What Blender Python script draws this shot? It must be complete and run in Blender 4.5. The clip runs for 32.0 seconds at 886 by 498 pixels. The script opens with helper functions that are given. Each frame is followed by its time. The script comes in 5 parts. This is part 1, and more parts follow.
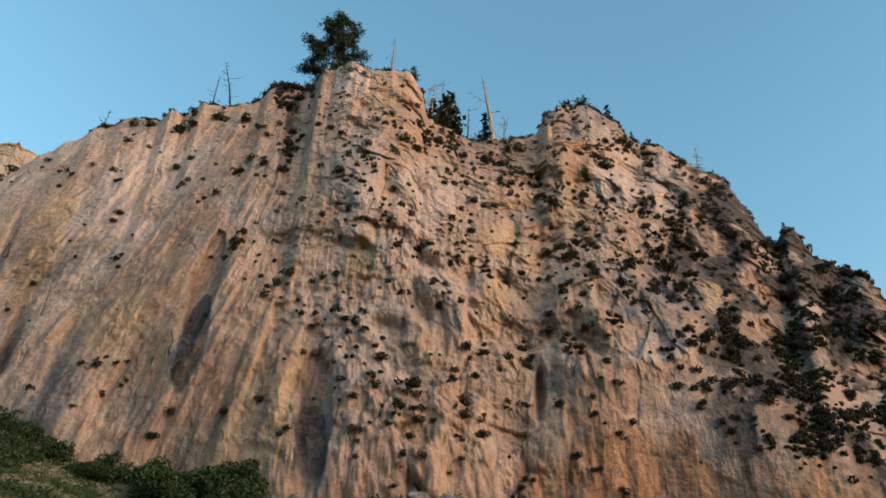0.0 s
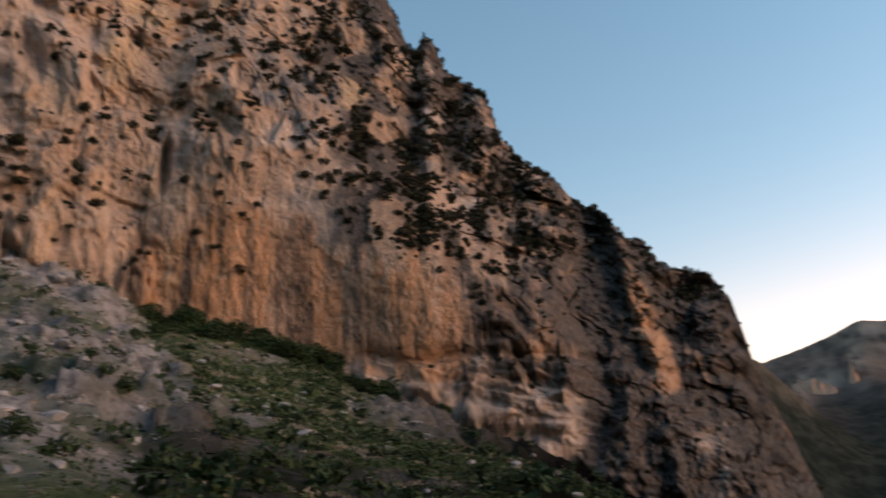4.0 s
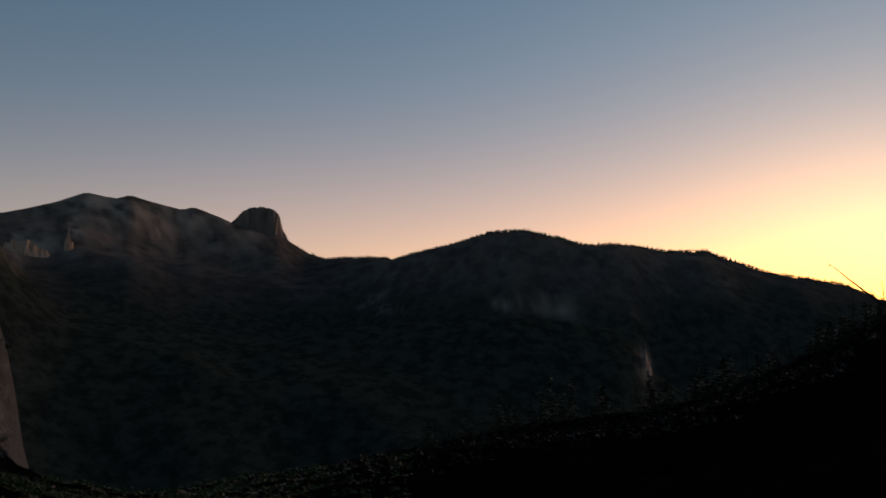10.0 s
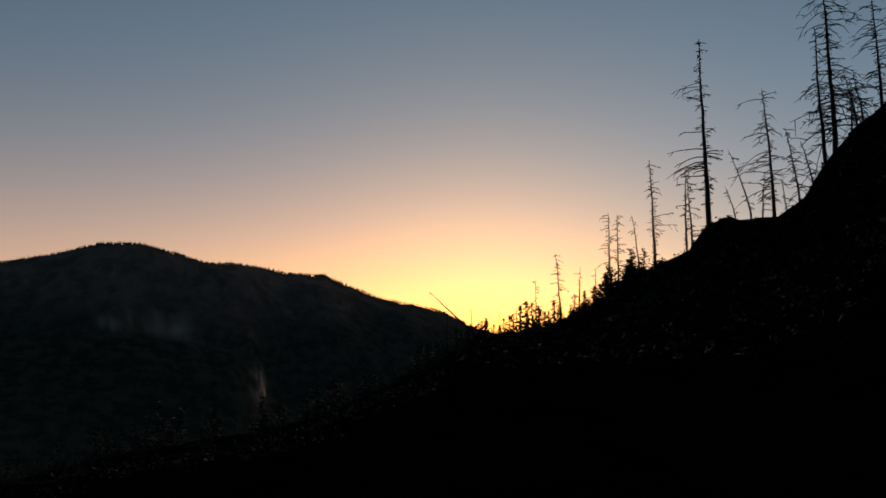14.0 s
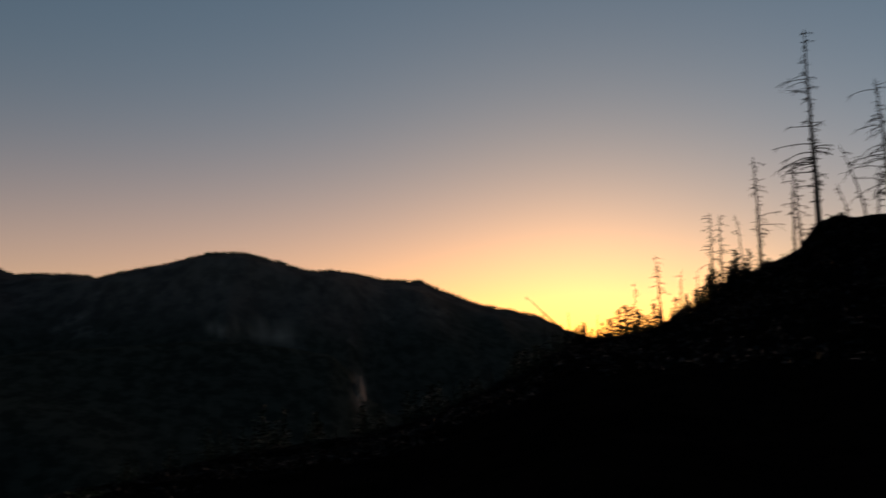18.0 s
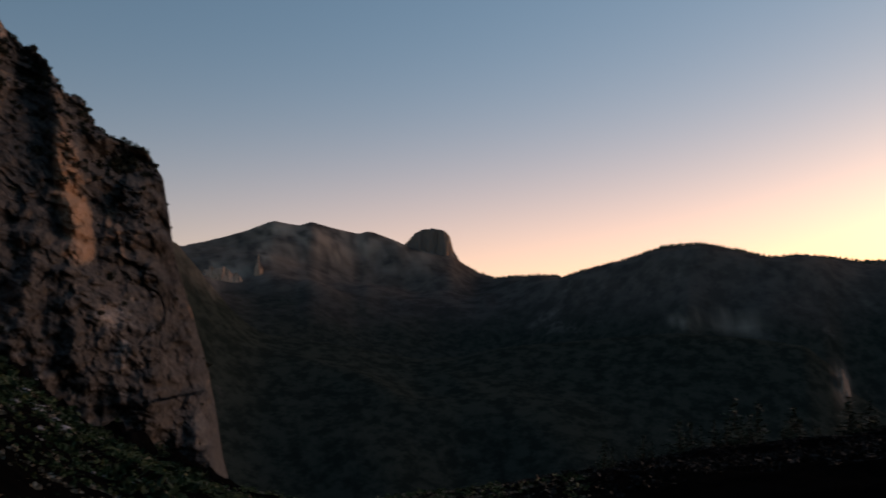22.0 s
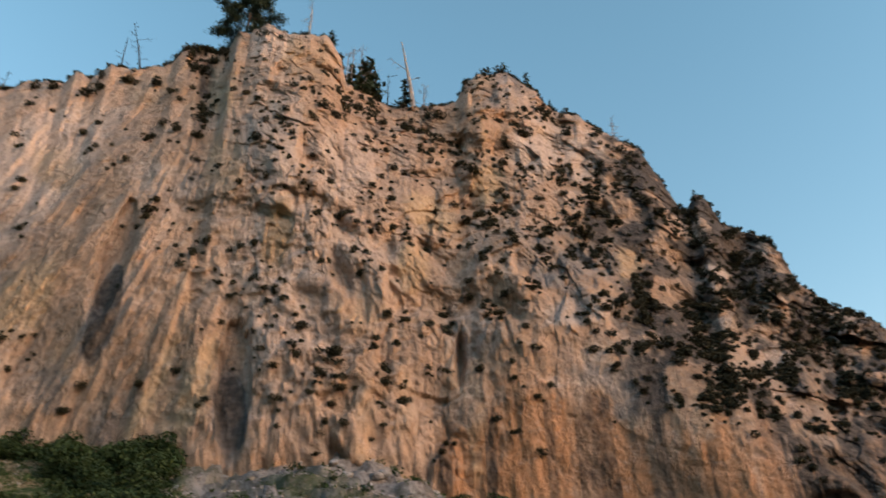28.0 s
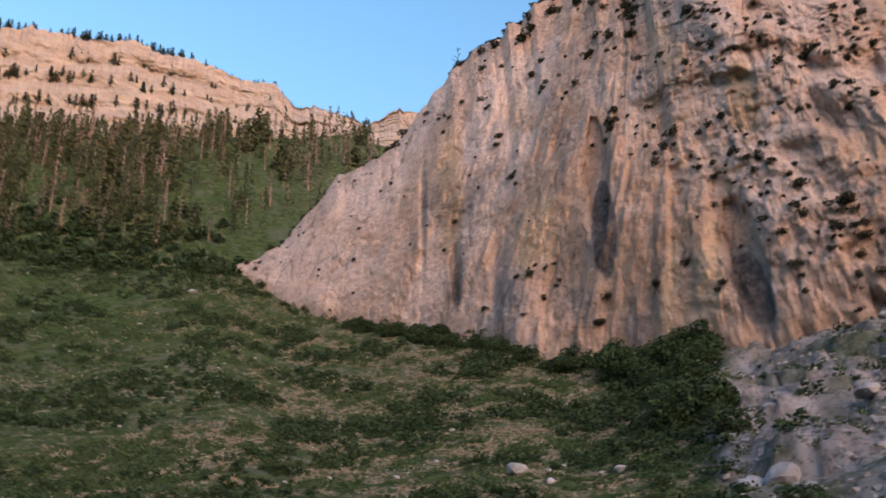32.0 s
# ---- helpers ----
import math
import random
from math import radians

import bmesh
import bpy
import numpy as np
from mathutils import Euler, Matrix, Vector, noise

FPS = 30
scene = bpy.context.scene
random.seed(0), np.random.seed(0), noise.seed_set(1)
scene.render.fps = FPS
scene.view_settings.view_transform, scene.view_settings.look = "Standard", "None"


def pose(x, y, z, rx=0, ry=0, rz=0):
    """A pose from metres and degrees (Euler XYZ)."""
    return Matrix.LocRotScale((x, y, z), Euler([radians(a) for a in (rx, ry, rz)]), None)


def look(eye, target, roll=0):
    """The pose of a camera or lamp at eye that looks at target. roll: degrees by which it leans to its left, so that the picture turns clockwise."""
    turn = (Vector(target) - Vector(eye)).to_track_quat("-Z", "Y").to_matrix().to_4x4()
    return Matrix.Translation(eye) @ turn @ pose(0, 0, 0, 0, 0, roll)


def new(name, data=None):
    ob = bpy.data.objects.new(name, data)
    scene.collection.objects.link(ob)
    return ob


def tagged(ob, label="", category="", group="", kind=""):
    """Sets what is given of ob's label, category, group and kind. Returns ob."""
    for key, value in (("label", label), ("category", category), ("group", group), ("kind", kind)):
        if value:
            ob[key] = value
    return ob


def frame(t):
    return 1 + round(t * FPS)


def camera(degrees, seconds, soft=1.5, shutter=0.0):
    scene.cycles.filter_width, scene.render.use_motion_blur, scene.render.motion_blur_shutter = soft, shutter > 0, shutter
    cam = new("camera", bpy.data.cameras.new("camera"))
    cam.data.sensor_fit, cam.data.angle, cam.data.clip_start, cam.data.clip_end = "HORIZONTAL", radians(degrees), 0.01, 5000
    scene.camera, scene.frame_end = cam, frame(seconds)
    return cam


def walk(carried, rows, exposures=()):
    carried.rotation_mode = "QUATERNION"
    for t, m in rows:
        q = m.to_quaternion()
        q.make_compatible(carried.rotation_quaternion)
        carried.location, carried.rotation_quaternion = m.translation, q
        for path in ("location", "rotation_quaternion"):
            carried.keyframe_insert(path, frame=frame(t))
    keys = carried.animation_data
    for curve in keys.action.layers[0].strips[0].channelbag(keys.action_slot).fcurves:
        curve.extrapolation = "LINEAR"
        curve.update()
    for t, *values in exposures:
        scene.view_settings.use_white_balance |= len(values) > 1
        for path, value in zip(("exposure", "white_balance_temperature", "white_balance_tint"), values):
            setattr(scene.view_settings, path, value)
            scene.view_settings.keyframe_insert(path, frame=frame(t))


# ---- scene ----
cam = camera(57.74, 32.0, soft=1.6, shutter=0.6)
PATH = [  # seconds, tilt from straight down, lean, heading (degrees)
    (0, 122.73, -2.02, -1.30), (0.5, 123.22, -1.83, -0.91), (1, 119.60, -2.32, 0.13), (1.5, 114.92, -2.30, 0.13), (2, 113.05, -2.25, 0.08), (2.5, 111.25, -1.59, -3.72),
    (3, 111.57, 0.16, -12.09), (3.5, 108.55, 1.43, -20.84), (4, 107.35, 2.26, -27.47), (4.5, 107.24, 3.22, -34.59), (6.5, 98.95, 1.80, -55.10), (7, 98.18, 0.40, -57.18),
    (7.5, 97.87, -0.15, -64.35), (8, 97.71, 0.00, -69.35), (8.5, 97.66, 0.14, -74.28), (9, 97.53, -0.24, -76.44), (9.5, 97.25, -0.35, -78.96), (10, 96.93, -0.45, -79.94),
    (10.5, 96.77, -0.15, -84.00), (11, 96.57, 0.37, -85.77), (11.5, 96.27, 0.85, -90.52), (12, 96.02, 0.56, -94.89), (12.5, 95.82, 0.19, -96.50), (13, 95.65, -0.12, -101.13),
    (13.5, 96.64, -0.71, -103.53), (14, 98.59, -0.27, -106.62), (14.5, 98.75, -0.56, -106.96), (16.5, 99.68, -0.24, -110.61), (17, 99.44, 0.26, -110.37), (17.5, 99.19, 0.06, -107.28),
    (18, 98.90, -0.33, -99.76), (18.5, 98.71, -0.32, -94.18), (19, 98.53, -0.17, -88.99), (19.5, 98.46, -0.00, -85.70), (20, 98.37, 0.14, -83.36), (20.5, 98.08, 0.35, -80.70),
    (21, 98.03, -0.09, -75.36), (21.5, 98.05, -0.21, -73.60), (22, 98.13, -0.45, -67.80), (22.5, 98.09, -0.01, -65.44), (23, 98.08, 0.10, -59.73), (23.5, 99.35, 0.40, -53.80),
    (24, 102.15, 1.50, -43.00), (24.5, 105.00, 2.55, -36.75), (26.5, 109.94, 2.80, -20.94), (27, 113.03, 2.70, -14.68), (27.5, 118.40, 1.75, -10.62), (28, 120.46, 1.20, -5.95),
    (28.5, 121.04, 0.90, -3.65), (29, 121.55, 0.95, -0.30), (29.5, 121.77, -1.45, 6.36), (30, 119.45, 0.00, 9.62), (30.5, 118.14, -0.49, 17.46), (31, 117.39, -0.15, 23.23),
    (31.5, 114.30, -0.43, 28.24), (32, 113.79, 2.25, 32.08),
]

# the filmer turns on the spot; the phone is held at arm's length, so it swings on a small circle
rows = []
for t, tilt, lean, heading in PATH:
    a = radians(-heading)
    rows.append((t, pose(0.08 * math.sin(a), 0.08 * math.cos(a), 0.0, tilt, lean, heading)))
walk(cam, rows, exposures=[(0, 2.83, 6900, -1), (1.0, 3.0, 6700, 0), (2.0, 3.45, 6400, 2), (3.0, 3.25, 6800, 13), (4.0, 2.45, 7300, 14), (4.5, 2.2, 7200, 14), (6.5, 1.66, 6900, 14), (7.5, 1.25, 6900, 14), (9.0, 0.64, 6800, 15), (10.0, 0.54, 6700, 14), (12.0, 0.3, 6700, 12), (13.0, 0.28, 6700, 12), (14.5, 0.08, 6900, 14), (17.0, 0.06, 7100, 15), (20.5, 0.4, 7000, 17), (22.0, 1.12, 7000, 17), (23.5, 1.54, 7500, 18), (24.5, 1.95, 7600, 16), (26.5, 2.65, 8700, 18), (27.2, 2.75, 8600, 15), (28.0, 2.82, 7300, 6), (29.0, 2.75, 6900, -3), (30.0, 2.95, 6700, 4), (31.0, 2.95, 6450, 9), (32.0, 2.93, 6250, 16)])

# ---- sky and sun ----
GLOW = 110.0  # bearing of the sunset, clockwise from +y
world = bpy.data.worlds.new("dusk")
scene.world = world
world.use_nodes = True
wn = world.node_tree.nodes
wl = world.node_tree.links
sky = wn.new("ShaderNodeTexSky")
sky.sky_type = "NISHITA"
sky.sun_disc = False
sky.sun_elevation = radians(1.5)
sky.sun_rotation = radians(GLOW)
sky.altitude = 2400
sky.air_density = 1.0
sky.dust_density = 2.5
sky.ozone_density = 1.5
# the afterglow: warm light low in the sky round the place where the sun went down
geo = wn.new("ShaderNodeTexCoord")
sep = wn.new("ShaderNodeSeparateXYZ")
wl.new(geo.outputs["Generated"], sep.inputs[0])


def wmath(op, a, b=0.0):
    n = wn.new("ShaderNodeMath")
    n.operation = op
    for k, v in enumerate((a, b)):
        if isinstance(v, (int, float)):
            n.inputs[k].default_value = v
        else:
            wl.new(v, n.inputs[k])
    return n.outputs[0]


def glow_layer(base, colour, side, height, sharp, mode="ADD", bearing=GLOW):
    """Adds a glow that fades with height and with the turn away from the sunset."""
    toward = wmath("ADD", wmath("MULTIPLY", sep.outputs["X"], math.sin(radians(bearing))), wmath("MULTIPLY", sep.outputs["Y"], math.cos(radians(bearing))))
    turn = wmath("EXPONENT", wmath("MULTIPLY", wmath("SUBTRACT", toward, 1.0), side))
    up = wmath("MAXIMUM", sep.outputs["Z"], 0.0)
    fade = wmath("EXPONENT", wmath("MULTIPLY", wmath("POWER", wmath("DIVIDE", up, height), sharp), -1.0))
    n = wn.new("ShaderNodeMix")
    n.data_type, n.blend_type = "RGBA", mode
    n.inputs[0].default_value = 1.0
    wl.new(base, n.inputs[6])
    if mode == "MULTIPLY":
        wl.new(wmath("MULTIPLY", turn, fade), n.inputs[0])
        n.inputs[7].default_value = (*colour, 1)
        return n.outputs[2]
    v = wn.new("ShaderNodeVectorMath")
    v.operation = "SCALE"
    v.inputs[0].default_value = colour
    wl.new(wmath("MULTIPLY", turn, fade), v.inputs["Scale"])
    wl.new(v.outputs[0], n.inputs[7])
    return n.outputs[2]


clear = wn.new("ShaderNodeMix")
clear.data_type, clear.blend_type = "RGBA", "MULTIPLY"
wl.new(wmath("MINIMUM", wmath("MAXIMUM", wmath("SUBTRACT", wmath("MULTIPLY", sep.outputs["Z"], 1.8), 0.25), 0.0), 1.0), clear.inputs[0])
wl.new(sky.outputs[0], clear.inputs[6])
clear.inputs[7].default_value = (0.86, 1.06, 1.09, 1)
out = glow_layer(clear.outputs[2], (0.95, 0.76, 0.66), 3.6, 0.36, 1.8, "MULTIPLY", 84.0)
out = glow_layer(out, (2.8, 0.86, 0.34), 3.2, 0.185, 2.0, "ADD", 90.0)
out = glow_layer(out, (0.14, 0.24, 0.33), 5.0, 0.42, 2.0, "ADD", 124.0)
out = glow_layer(out, (1.0, 0.82, 0.45), 9.0, 0.12, 1.6, "MULTIPLY")
out = glow_layer(out, (5.0, 1.9, 0.0), 17.0, 0.085, 1.3)
bg = wn["Background"]
bg.inputs["Strength"].default_value = 0.15
wl.new(out, bg.inputs[0])

sun = new("sun", bpy.data.lights.new("sun", "SUN"))
sun.data.energy = 0.58
sun.data.angle = radians(60)
sun.data.color = (1.0, 0.67, 0.48)
ga, ge = radians(128), radians(12)
sun.matrix_world = look((0, 0, 0), (-math.sin(ga) * math.cos(ge), -math.cos(ga) * math.cos(ge), -math.sin(ge)))


# ---- noise on arrays ----
def lattice(ix, iy, iz, seed):
    h = (ix * 374761393 + iy * 668265263 + iz * 2147483647 + seed * 1274126177) & 0xFFFFFFFF
    h = ((h ^ (h >> 13)) * 1274126177) & 0xFFFFFFFF
    h = ((h ^ (h >> 16)) * 2246822519) & 0xFFFFFFFF
    return ((h ^ (h >> 15)) & 0xFFFFFF) / float(0xFFFFFF)


def vnoise(x, y, z, seed=0):
    x, y, z = np.broadcast_arrays(np.asarray(x, float), np.asarray(y, float), np.asarray(z, float))
    fx, fy, fz = np.floor(x), np.floor(y), np.floor(z)
    ix, iy, iz = fx.astype(np.int64), fy.astype(np.int64), fz.astype(np.int64)
    ux, uy, uz = x - fx, y - fy, z - fz
    ux, uy, uz = (u * u * u * (u * (u * 6 - 15) + 10) for u in (ux, uy, uz))
    out = 0
    for dx in (0, 1):
        for dy in (0, 1):
            for dz in (0, 1):
                w = (ux if dx else 1 - ux) * (uy if dy else 1 - uy) * (uz if dz else 1 - uz)
                out = out + w * lattice(ix + dx, iy + dy, iz + dz, seed)
    return out * 2 - 1


def fbm(x, y, z, octaves=4, seed=0, gain=0.5):
    total, amp, f = 0, 1.0, 1.0
    for k in range(octaves):
        total = total + amp * vnoise(np.asarray(x) * f, np.asarray(y) * f, np.asarray(z) * f, seed + k * 17)
        amp, f = amp * gain, f * 2.03
    return total


def smooth(a, b, x):
    u = np.clip((np.asarray(x, float) - a) / (b - a), 0, 1)
    return u * u * (3 - 2 * u)


def spot(az, el, a0, e0, wa, we):
    return np.exp(-(((az - a0) / wa) ** 2 + ((el - e0) / we) ** 2))


def table(pairs, x):
    p = np.array(pairs)
    return np.interp(x, p[:, 0], p[:, 1])


# ---- the plan: bearings clockwise from +y and heights as angles from the filmer's eye, distances in metres ----
SLOPE_EL = [(-180, 20), (-110, 21), (-65, 21.6), (-56, 21.8), (-50, 22.4), (-46.8, 22.2), (-43, 20.3), (-39, 18.9), (-35, 18.1), (-28, 17.2),
            (-22.8, 15.2), (-17, 15.0), (-12, 15.4), (-6, 16.1), (0, 15.9), (4, 15.2), (8, 12.3), (10, 12.6), (12.6, 11.8), (18, 10.1), (20.7, 9.2), (22, 8.0), (26, 6.8), (29.5, 4.8), (32, 3.9),
            (36.2, 1.9), (40, -0.7), (44, -4.0), (47.7, -5.8), (53.5, -8.3), (60, -9.8), (70, -8.6), (76, -7.4), (85, -5.6), (94, -4.4), (99.6, -2.7), (103.6, -0.9)]
RIDGE_EL = [(103.6, -0.9), (106, 0.0), (107.6, 1.3), (109.6, 2.1), (113.6, 2.7), (116, 3.9), (118, 4.7), (119, 6.2), (120.3, 6.5), (122.2, 7.5), (123.7, 8.1),
            (124.9, 9.8), (126.4, 10.4), (127.1, 10.1), (129.6, 10.2), (131.3, 11.4), (132.4, 13.2), (134.4, 15.4), (136.2, 16.6), (137.7, 18.4), (141, 20.4), (150, 23), (165, 21), (180, 20)]
SLOPE_R = [(-180, 60), (-110, 110), (-65, 172), (-46.8, 146), (-35, 116), (-26, 98), (-17, 86), (-8, 79), (0, 77), (12, 82), (27, 88), (41, 100), (53.5, 112), (60, 105), (94, 100), (107, 115), (118, 96), (126, 84), (134, 72), (141, 64), (180, 60)]
MID_EL = [(-180, 26), (-110, 28), (-65, 28.8), (-56, 30.4), (-50, 31), (-43, 31.5), (-39, 32.0), (-35, 31), (-28, 26), (-17, 16), (0, 12), (20, 6), (40, -4), (53, -18), (60, -24), (100, -24), (107, -18), (140, -6), (160, 20), (180, 26)]
FAR_EL = [(-180, 14), (-60, 14), (0, 8), (45, 7), (49.5, 7.8), (52.3, 8.6), (54, 9.2), (55.6, 9.95), (57.5, 9.7), (58.3, 9.95), (59.7, 9.5), (61.7, 9.1), (62.3, 9.3), (64.5, 8.8), (65.4, 8.4),
          (68.3, 7.8), (70.2, 6.5), (71.4, 6.15), (73.2, 6.2), (74.5, 6.35), (76.4, 6.1), (77.8, 6.6), (80.7, 7.3), (83.3, 8.1), (85.7, 8.25), (87.9, 7.8), (90.1, 7.2), (91.7, 7.25), (95.5, 6.7), (98.1, 6.65),
          (100.3, 5.7), (102.3, 5.0), (103.9, 4.75), (106.4, 4.2), (109.2, 2.9), (114, 2.0), (140, 5), (180, 14)]
NEAR_RIDGE_EL = [(-180, -8), (40, 1.5), (51.5, 2.0), (55.6, 1.9), (61.4, 1.4), (66, 0.5), (69, 0.4), (73, 1.4), (78, 2.0), (83.5, 2.5), (88.9, 2.3), (91.9, 1.8), (93.2, 0.6), (94.2, -1.2), (96, -2.6), (110, -4.5), (180, -8)]
FAR_R = [(-180, 1500), (40, 1900), (50, 2700), (70, 2600), (78, 2000), (90, 1900), (110, 2200), (180, 1500)]
RIM_EL = [(-47.5, 22.15), (-43.6, 23.85), (-41.8, 26.15), (-39.4, 29.05), (-37.1, 29.85), (-34.8, 31.1), (-31.9, 33.8), (-29.7, 36.0), (-28.0, 37.1), (-25.2, 38.2), (-24.5, 39.2), (-23.4, 38.5), (-22.1, 39.8), (-19.3, 40.3), (-17.5, 41.2), (-16.8, 42.0), (-12.9, 42.8), (-12.3, 44.4), (-9.8, 44.8), (-4.0, 44.8), (-2.6, 43.6), (-2.0, 41.6), (0.4, 40.8), (2.5, 40.4), (8.2, 40.6), (9.1, 41.8), (11.0, 42.4), (13.1, 42.3), (15.5, 41.0), (16.8, 39.5), (18.6, 38.8), (21.2, 37.4), (23.6, 35.8), (24.8, 33.7), (26.1, 31.3), (26.5, 31.3), (27.2, 32.1), (28.1, 31.5), (28.8, 29.9), (30.2, 28.9)]
RIM_EL2 = [(31.2, 28.4), (32.4, 27.1), (32.9, 25.2), (35.1, 22.6), (37.2, 21.2), (38.1, 20.1), (39.2, 19.7), (40.5, 18.5), (41.2, 17.4), (42.7, 17.0), (43.8, 15.1), (45.0, 14.4), (46.9, 13.9), (48.1, 12.2), (48.6, 9.9), (49.0, 7.7), (49.9, 5.0), (50.7, 2.6), (51.6, 0.0), (52.3, -3.0), (52.9, -6.1), (53.5, -8.0)]
RIM_R = [(-47.5, 147), (-43, 144), (-39, 139), (-30, 125), (-20, 114), (-5, 106), (8, 110), (20, 114), (30, 118), (40, 122), (47, 124), (50, 128), (53.5, 134)]


def slope_el(az):
    return np.where(np.asarray(az) < 103.6, table(SLOPE_EL, az), table(RIDGE_EL, az))


def rim_el(az):
    return table(RIM_EL + RIM_EL2, az)


def polar(az, r, z):
    a = np.radians(az)
    return r * np.sin(a), r * np.cos(a), z


def facets(u, w, seed, amp_tilt=0.5):
    """Broken rock: cells of uneven planes, each set in or out by its own amount."""
    fu, fw = np.floor(u), np.floor(w)
    best = np.full(u.shape, 9.0)
    out = np.zeros(u.shape)
    for i in (-1, 0, 1):
        for j in (-1, 0, 1):
            ci, cj = (fu + i).astype(np.int64), (fw + j).astype(np.int64)
            du = u - (ci + lattice(ci, cj, ci * 0 + 1, seed))
            dw = w - (cj + lattice(ci, cj, ci * 0 + 2, seed))
            dist = du * du + dw * dw
            h = lattice(ci, cj, ci * 0 + 3, seed) * 2 - 1
            ta = lattice(ci, cj, ci * 0 + 4, seed) * 2 - 1
            tb = lattice(ci, cj, ci * 0 + 5, seed) * 2 - 1
            near = dist < best
            out = np.where(near, h + amp_tilt * 2 * (ta * du + tb * dw), out)
            best = np.where(near, dist, best)
    return out


def rib(az, r):
    """The rib of bare pale rock under the middle of the wall; it leans to the right as it comes down."""
    edge = 7.0 + 6.0 * smooth(72, 40, r)
    return smooth(-14.5, -12.5, az) * (1 - smooth(edge - 1.0, edge + 1.5, az)) * smooth(14, 26, r)


def foot_apron(az, r):
    """Bare broken rock between the green slope and the foot of the wall on the right."""
    return smooth(20, 25, az) * (1 - smooth(51, 56, az)) * smooth(0.58, 0.78, r / table(SLOPE_R, az))


def ground_z(az, r):
    """Height of the ground at a bearing and a distance."""
    az, r = np.broadcast_arrays(np.asarray(az, float), np.asarray(r, float))
    tan = lambda e: np.tan(np.radians(e))
    r1 = table(SLOPE_R, az)
    z1 = r1 * tan(slope_el(az))
    r2 = np.where((az > 45) & (az < 155), 330.0, 232.0)
    z2 = r2 * tan(table(MID_EL, az))
    open_ = smooth(40, 56, az) * (1 - smooth(125, 150, az))
    r3, r4, r45 = 620.0, 1130.0, 1420.0
    r5 = table(FAR_R, az)
    z5 = r5 * tan(table(FAR_EL, az))
    z3 = (1 - open_) * r3 * tan(np.minimum(table(MID_EL, az), 14)) + open_ * -150
    crest_el = table(NEAR_RIDGE_EL, az)
    z4 = (1 - open_) * z5 * 0.9 + open_ * r4 * tan(crest_el)
    z45 = (1 - open_) * z5 * 0.95 + open_ * r45 * tan(np.minimum(crest_el, 0.6) - 1.2)
    out = np.zeros(r.shape)
    knots_r = [0 * r1, r1, r2, r3 + 0 * r1, r4 + 0 * r1, r45 + 0 * r1, r5 - 260, r5, r5 + 700]
    knots_z = [0 * r1 - 1.62, z1, z2, z3, z4, z45, z5 * 0.78 + 0.22 * z45, z5, z5 - 260]
    for k in range(len(knots_r) - 1):
        a, b = knots_r[k], knots_r[k + 1]
        u = np.clip((r - a) / np.maximum(b - a, 1e-6), 0, 1)
        if k == 0:  # the slope steepens towards the wall
            u = u ** (1 + 0.75 * smooth(0, 9, slope_el(az)))
        out = np.where(r >= a, knots_z[k] + (knots_z[k + 1] - knots_z[k]) * u, out)
    out = np.where(r >= knots_r[-1], knots_z[-1], out)
    x, y, _ = polar(az, r, 0)
    near = smooth(4, 20, r) * (1 - smooth(200, 330, r))
    edge = 1 - 0.85 * np.exp(-(((r - r1) / 8.0) ** 2))
    out = out + near * edge * (0.5 * fbm(x / 17, y / 17, 0, 3, 5) + 0.16 * fbm(x / 2.4, y / 2.4, 0, 4, 9, 0.6))
    apron = np.maximum(foot_apron(az, r), 0.75 * rib(az, r) * smooth(22, 40, r))
    out = out + apron * (0.8 * fbm(x / 5, y / 5, 0, 4, 13, 0.6) + 0.9 * facets(x / 3.2, y / 2.4, 15, 0.7) + 0.35 * facets(x / 1.3, y / 1.0, 16, 0.7))
    far = smooth(330, 700, r) * (1 - 0.9 * np.exp(-(((r - r5) / 170.0) ** 2))) * (1 - 0.85 * open_ * np.exp(-(((r - r4) / 190.0) ** 2)))
    ridged = 1 - np.abs(fbm(x / 520, y / 520, 0, 3, 21))
    out = out + far * (70 * (ridged - 0.7) + 8 * fbm(x / 150, y / 150, 0, 2, 33))
    # stepped ledges of bare rock under the wall
    led = rib(az, r) * smooth(40, 52, r)
    step = 1.5
    q = out / step + 0.35 * fbm(x / 9, y / 9, 0, 3, 41)
    terr = (np.floor(q) + smooth(0.62, 1.0, q - np.floor(q)) - 0.35 * fbm(x / 9, y / 9, 0, 3, 41)) * step
    return out + led * 0.8 * (terr - out)


# marks on the wall: bearing, height angle, half-width, half-height, lean, strength
GREY_MARKS = [(-18.7, 23.9, 1.11, 2.9, 0.15, 1.0), (-9.0, 18.6, 1.25, 2.8, -0.11, 1.0), (-21.9, 32.5, 1.09, 2.2, 0.28, 0.5), (-12.4, 32.2, 1.31, 1.7, -0.16, 0.3), (-2.8, 31.4, 1.02, 2.4, -0.06, 0.35), (-2.3, 27.4, 2.0, 2.4, -0.05, 0.25), (19.9, 16.0, 0.84, 1.6, 0.16, 0.35), (2.4, 19.8, 1.68, 1.4, -0.0, 0.25), (-11.1, 25.9, 1.65, 1.7, -0.14, 0.25), (-21.0, 19.0, 2.04, 1.6, -0.22, 0.5), (-27.1, 19.7, 0.51, 2.4, 0.08, 0.8), (-32.5, 25.7, 0.27, 4.4, 0.04, 0.7), (21.3, 21.1, 3.58, 1.9, 0.18, 0.25), (12.4, 40.9, 2.6, 1.2, 0.0, 0.5)]
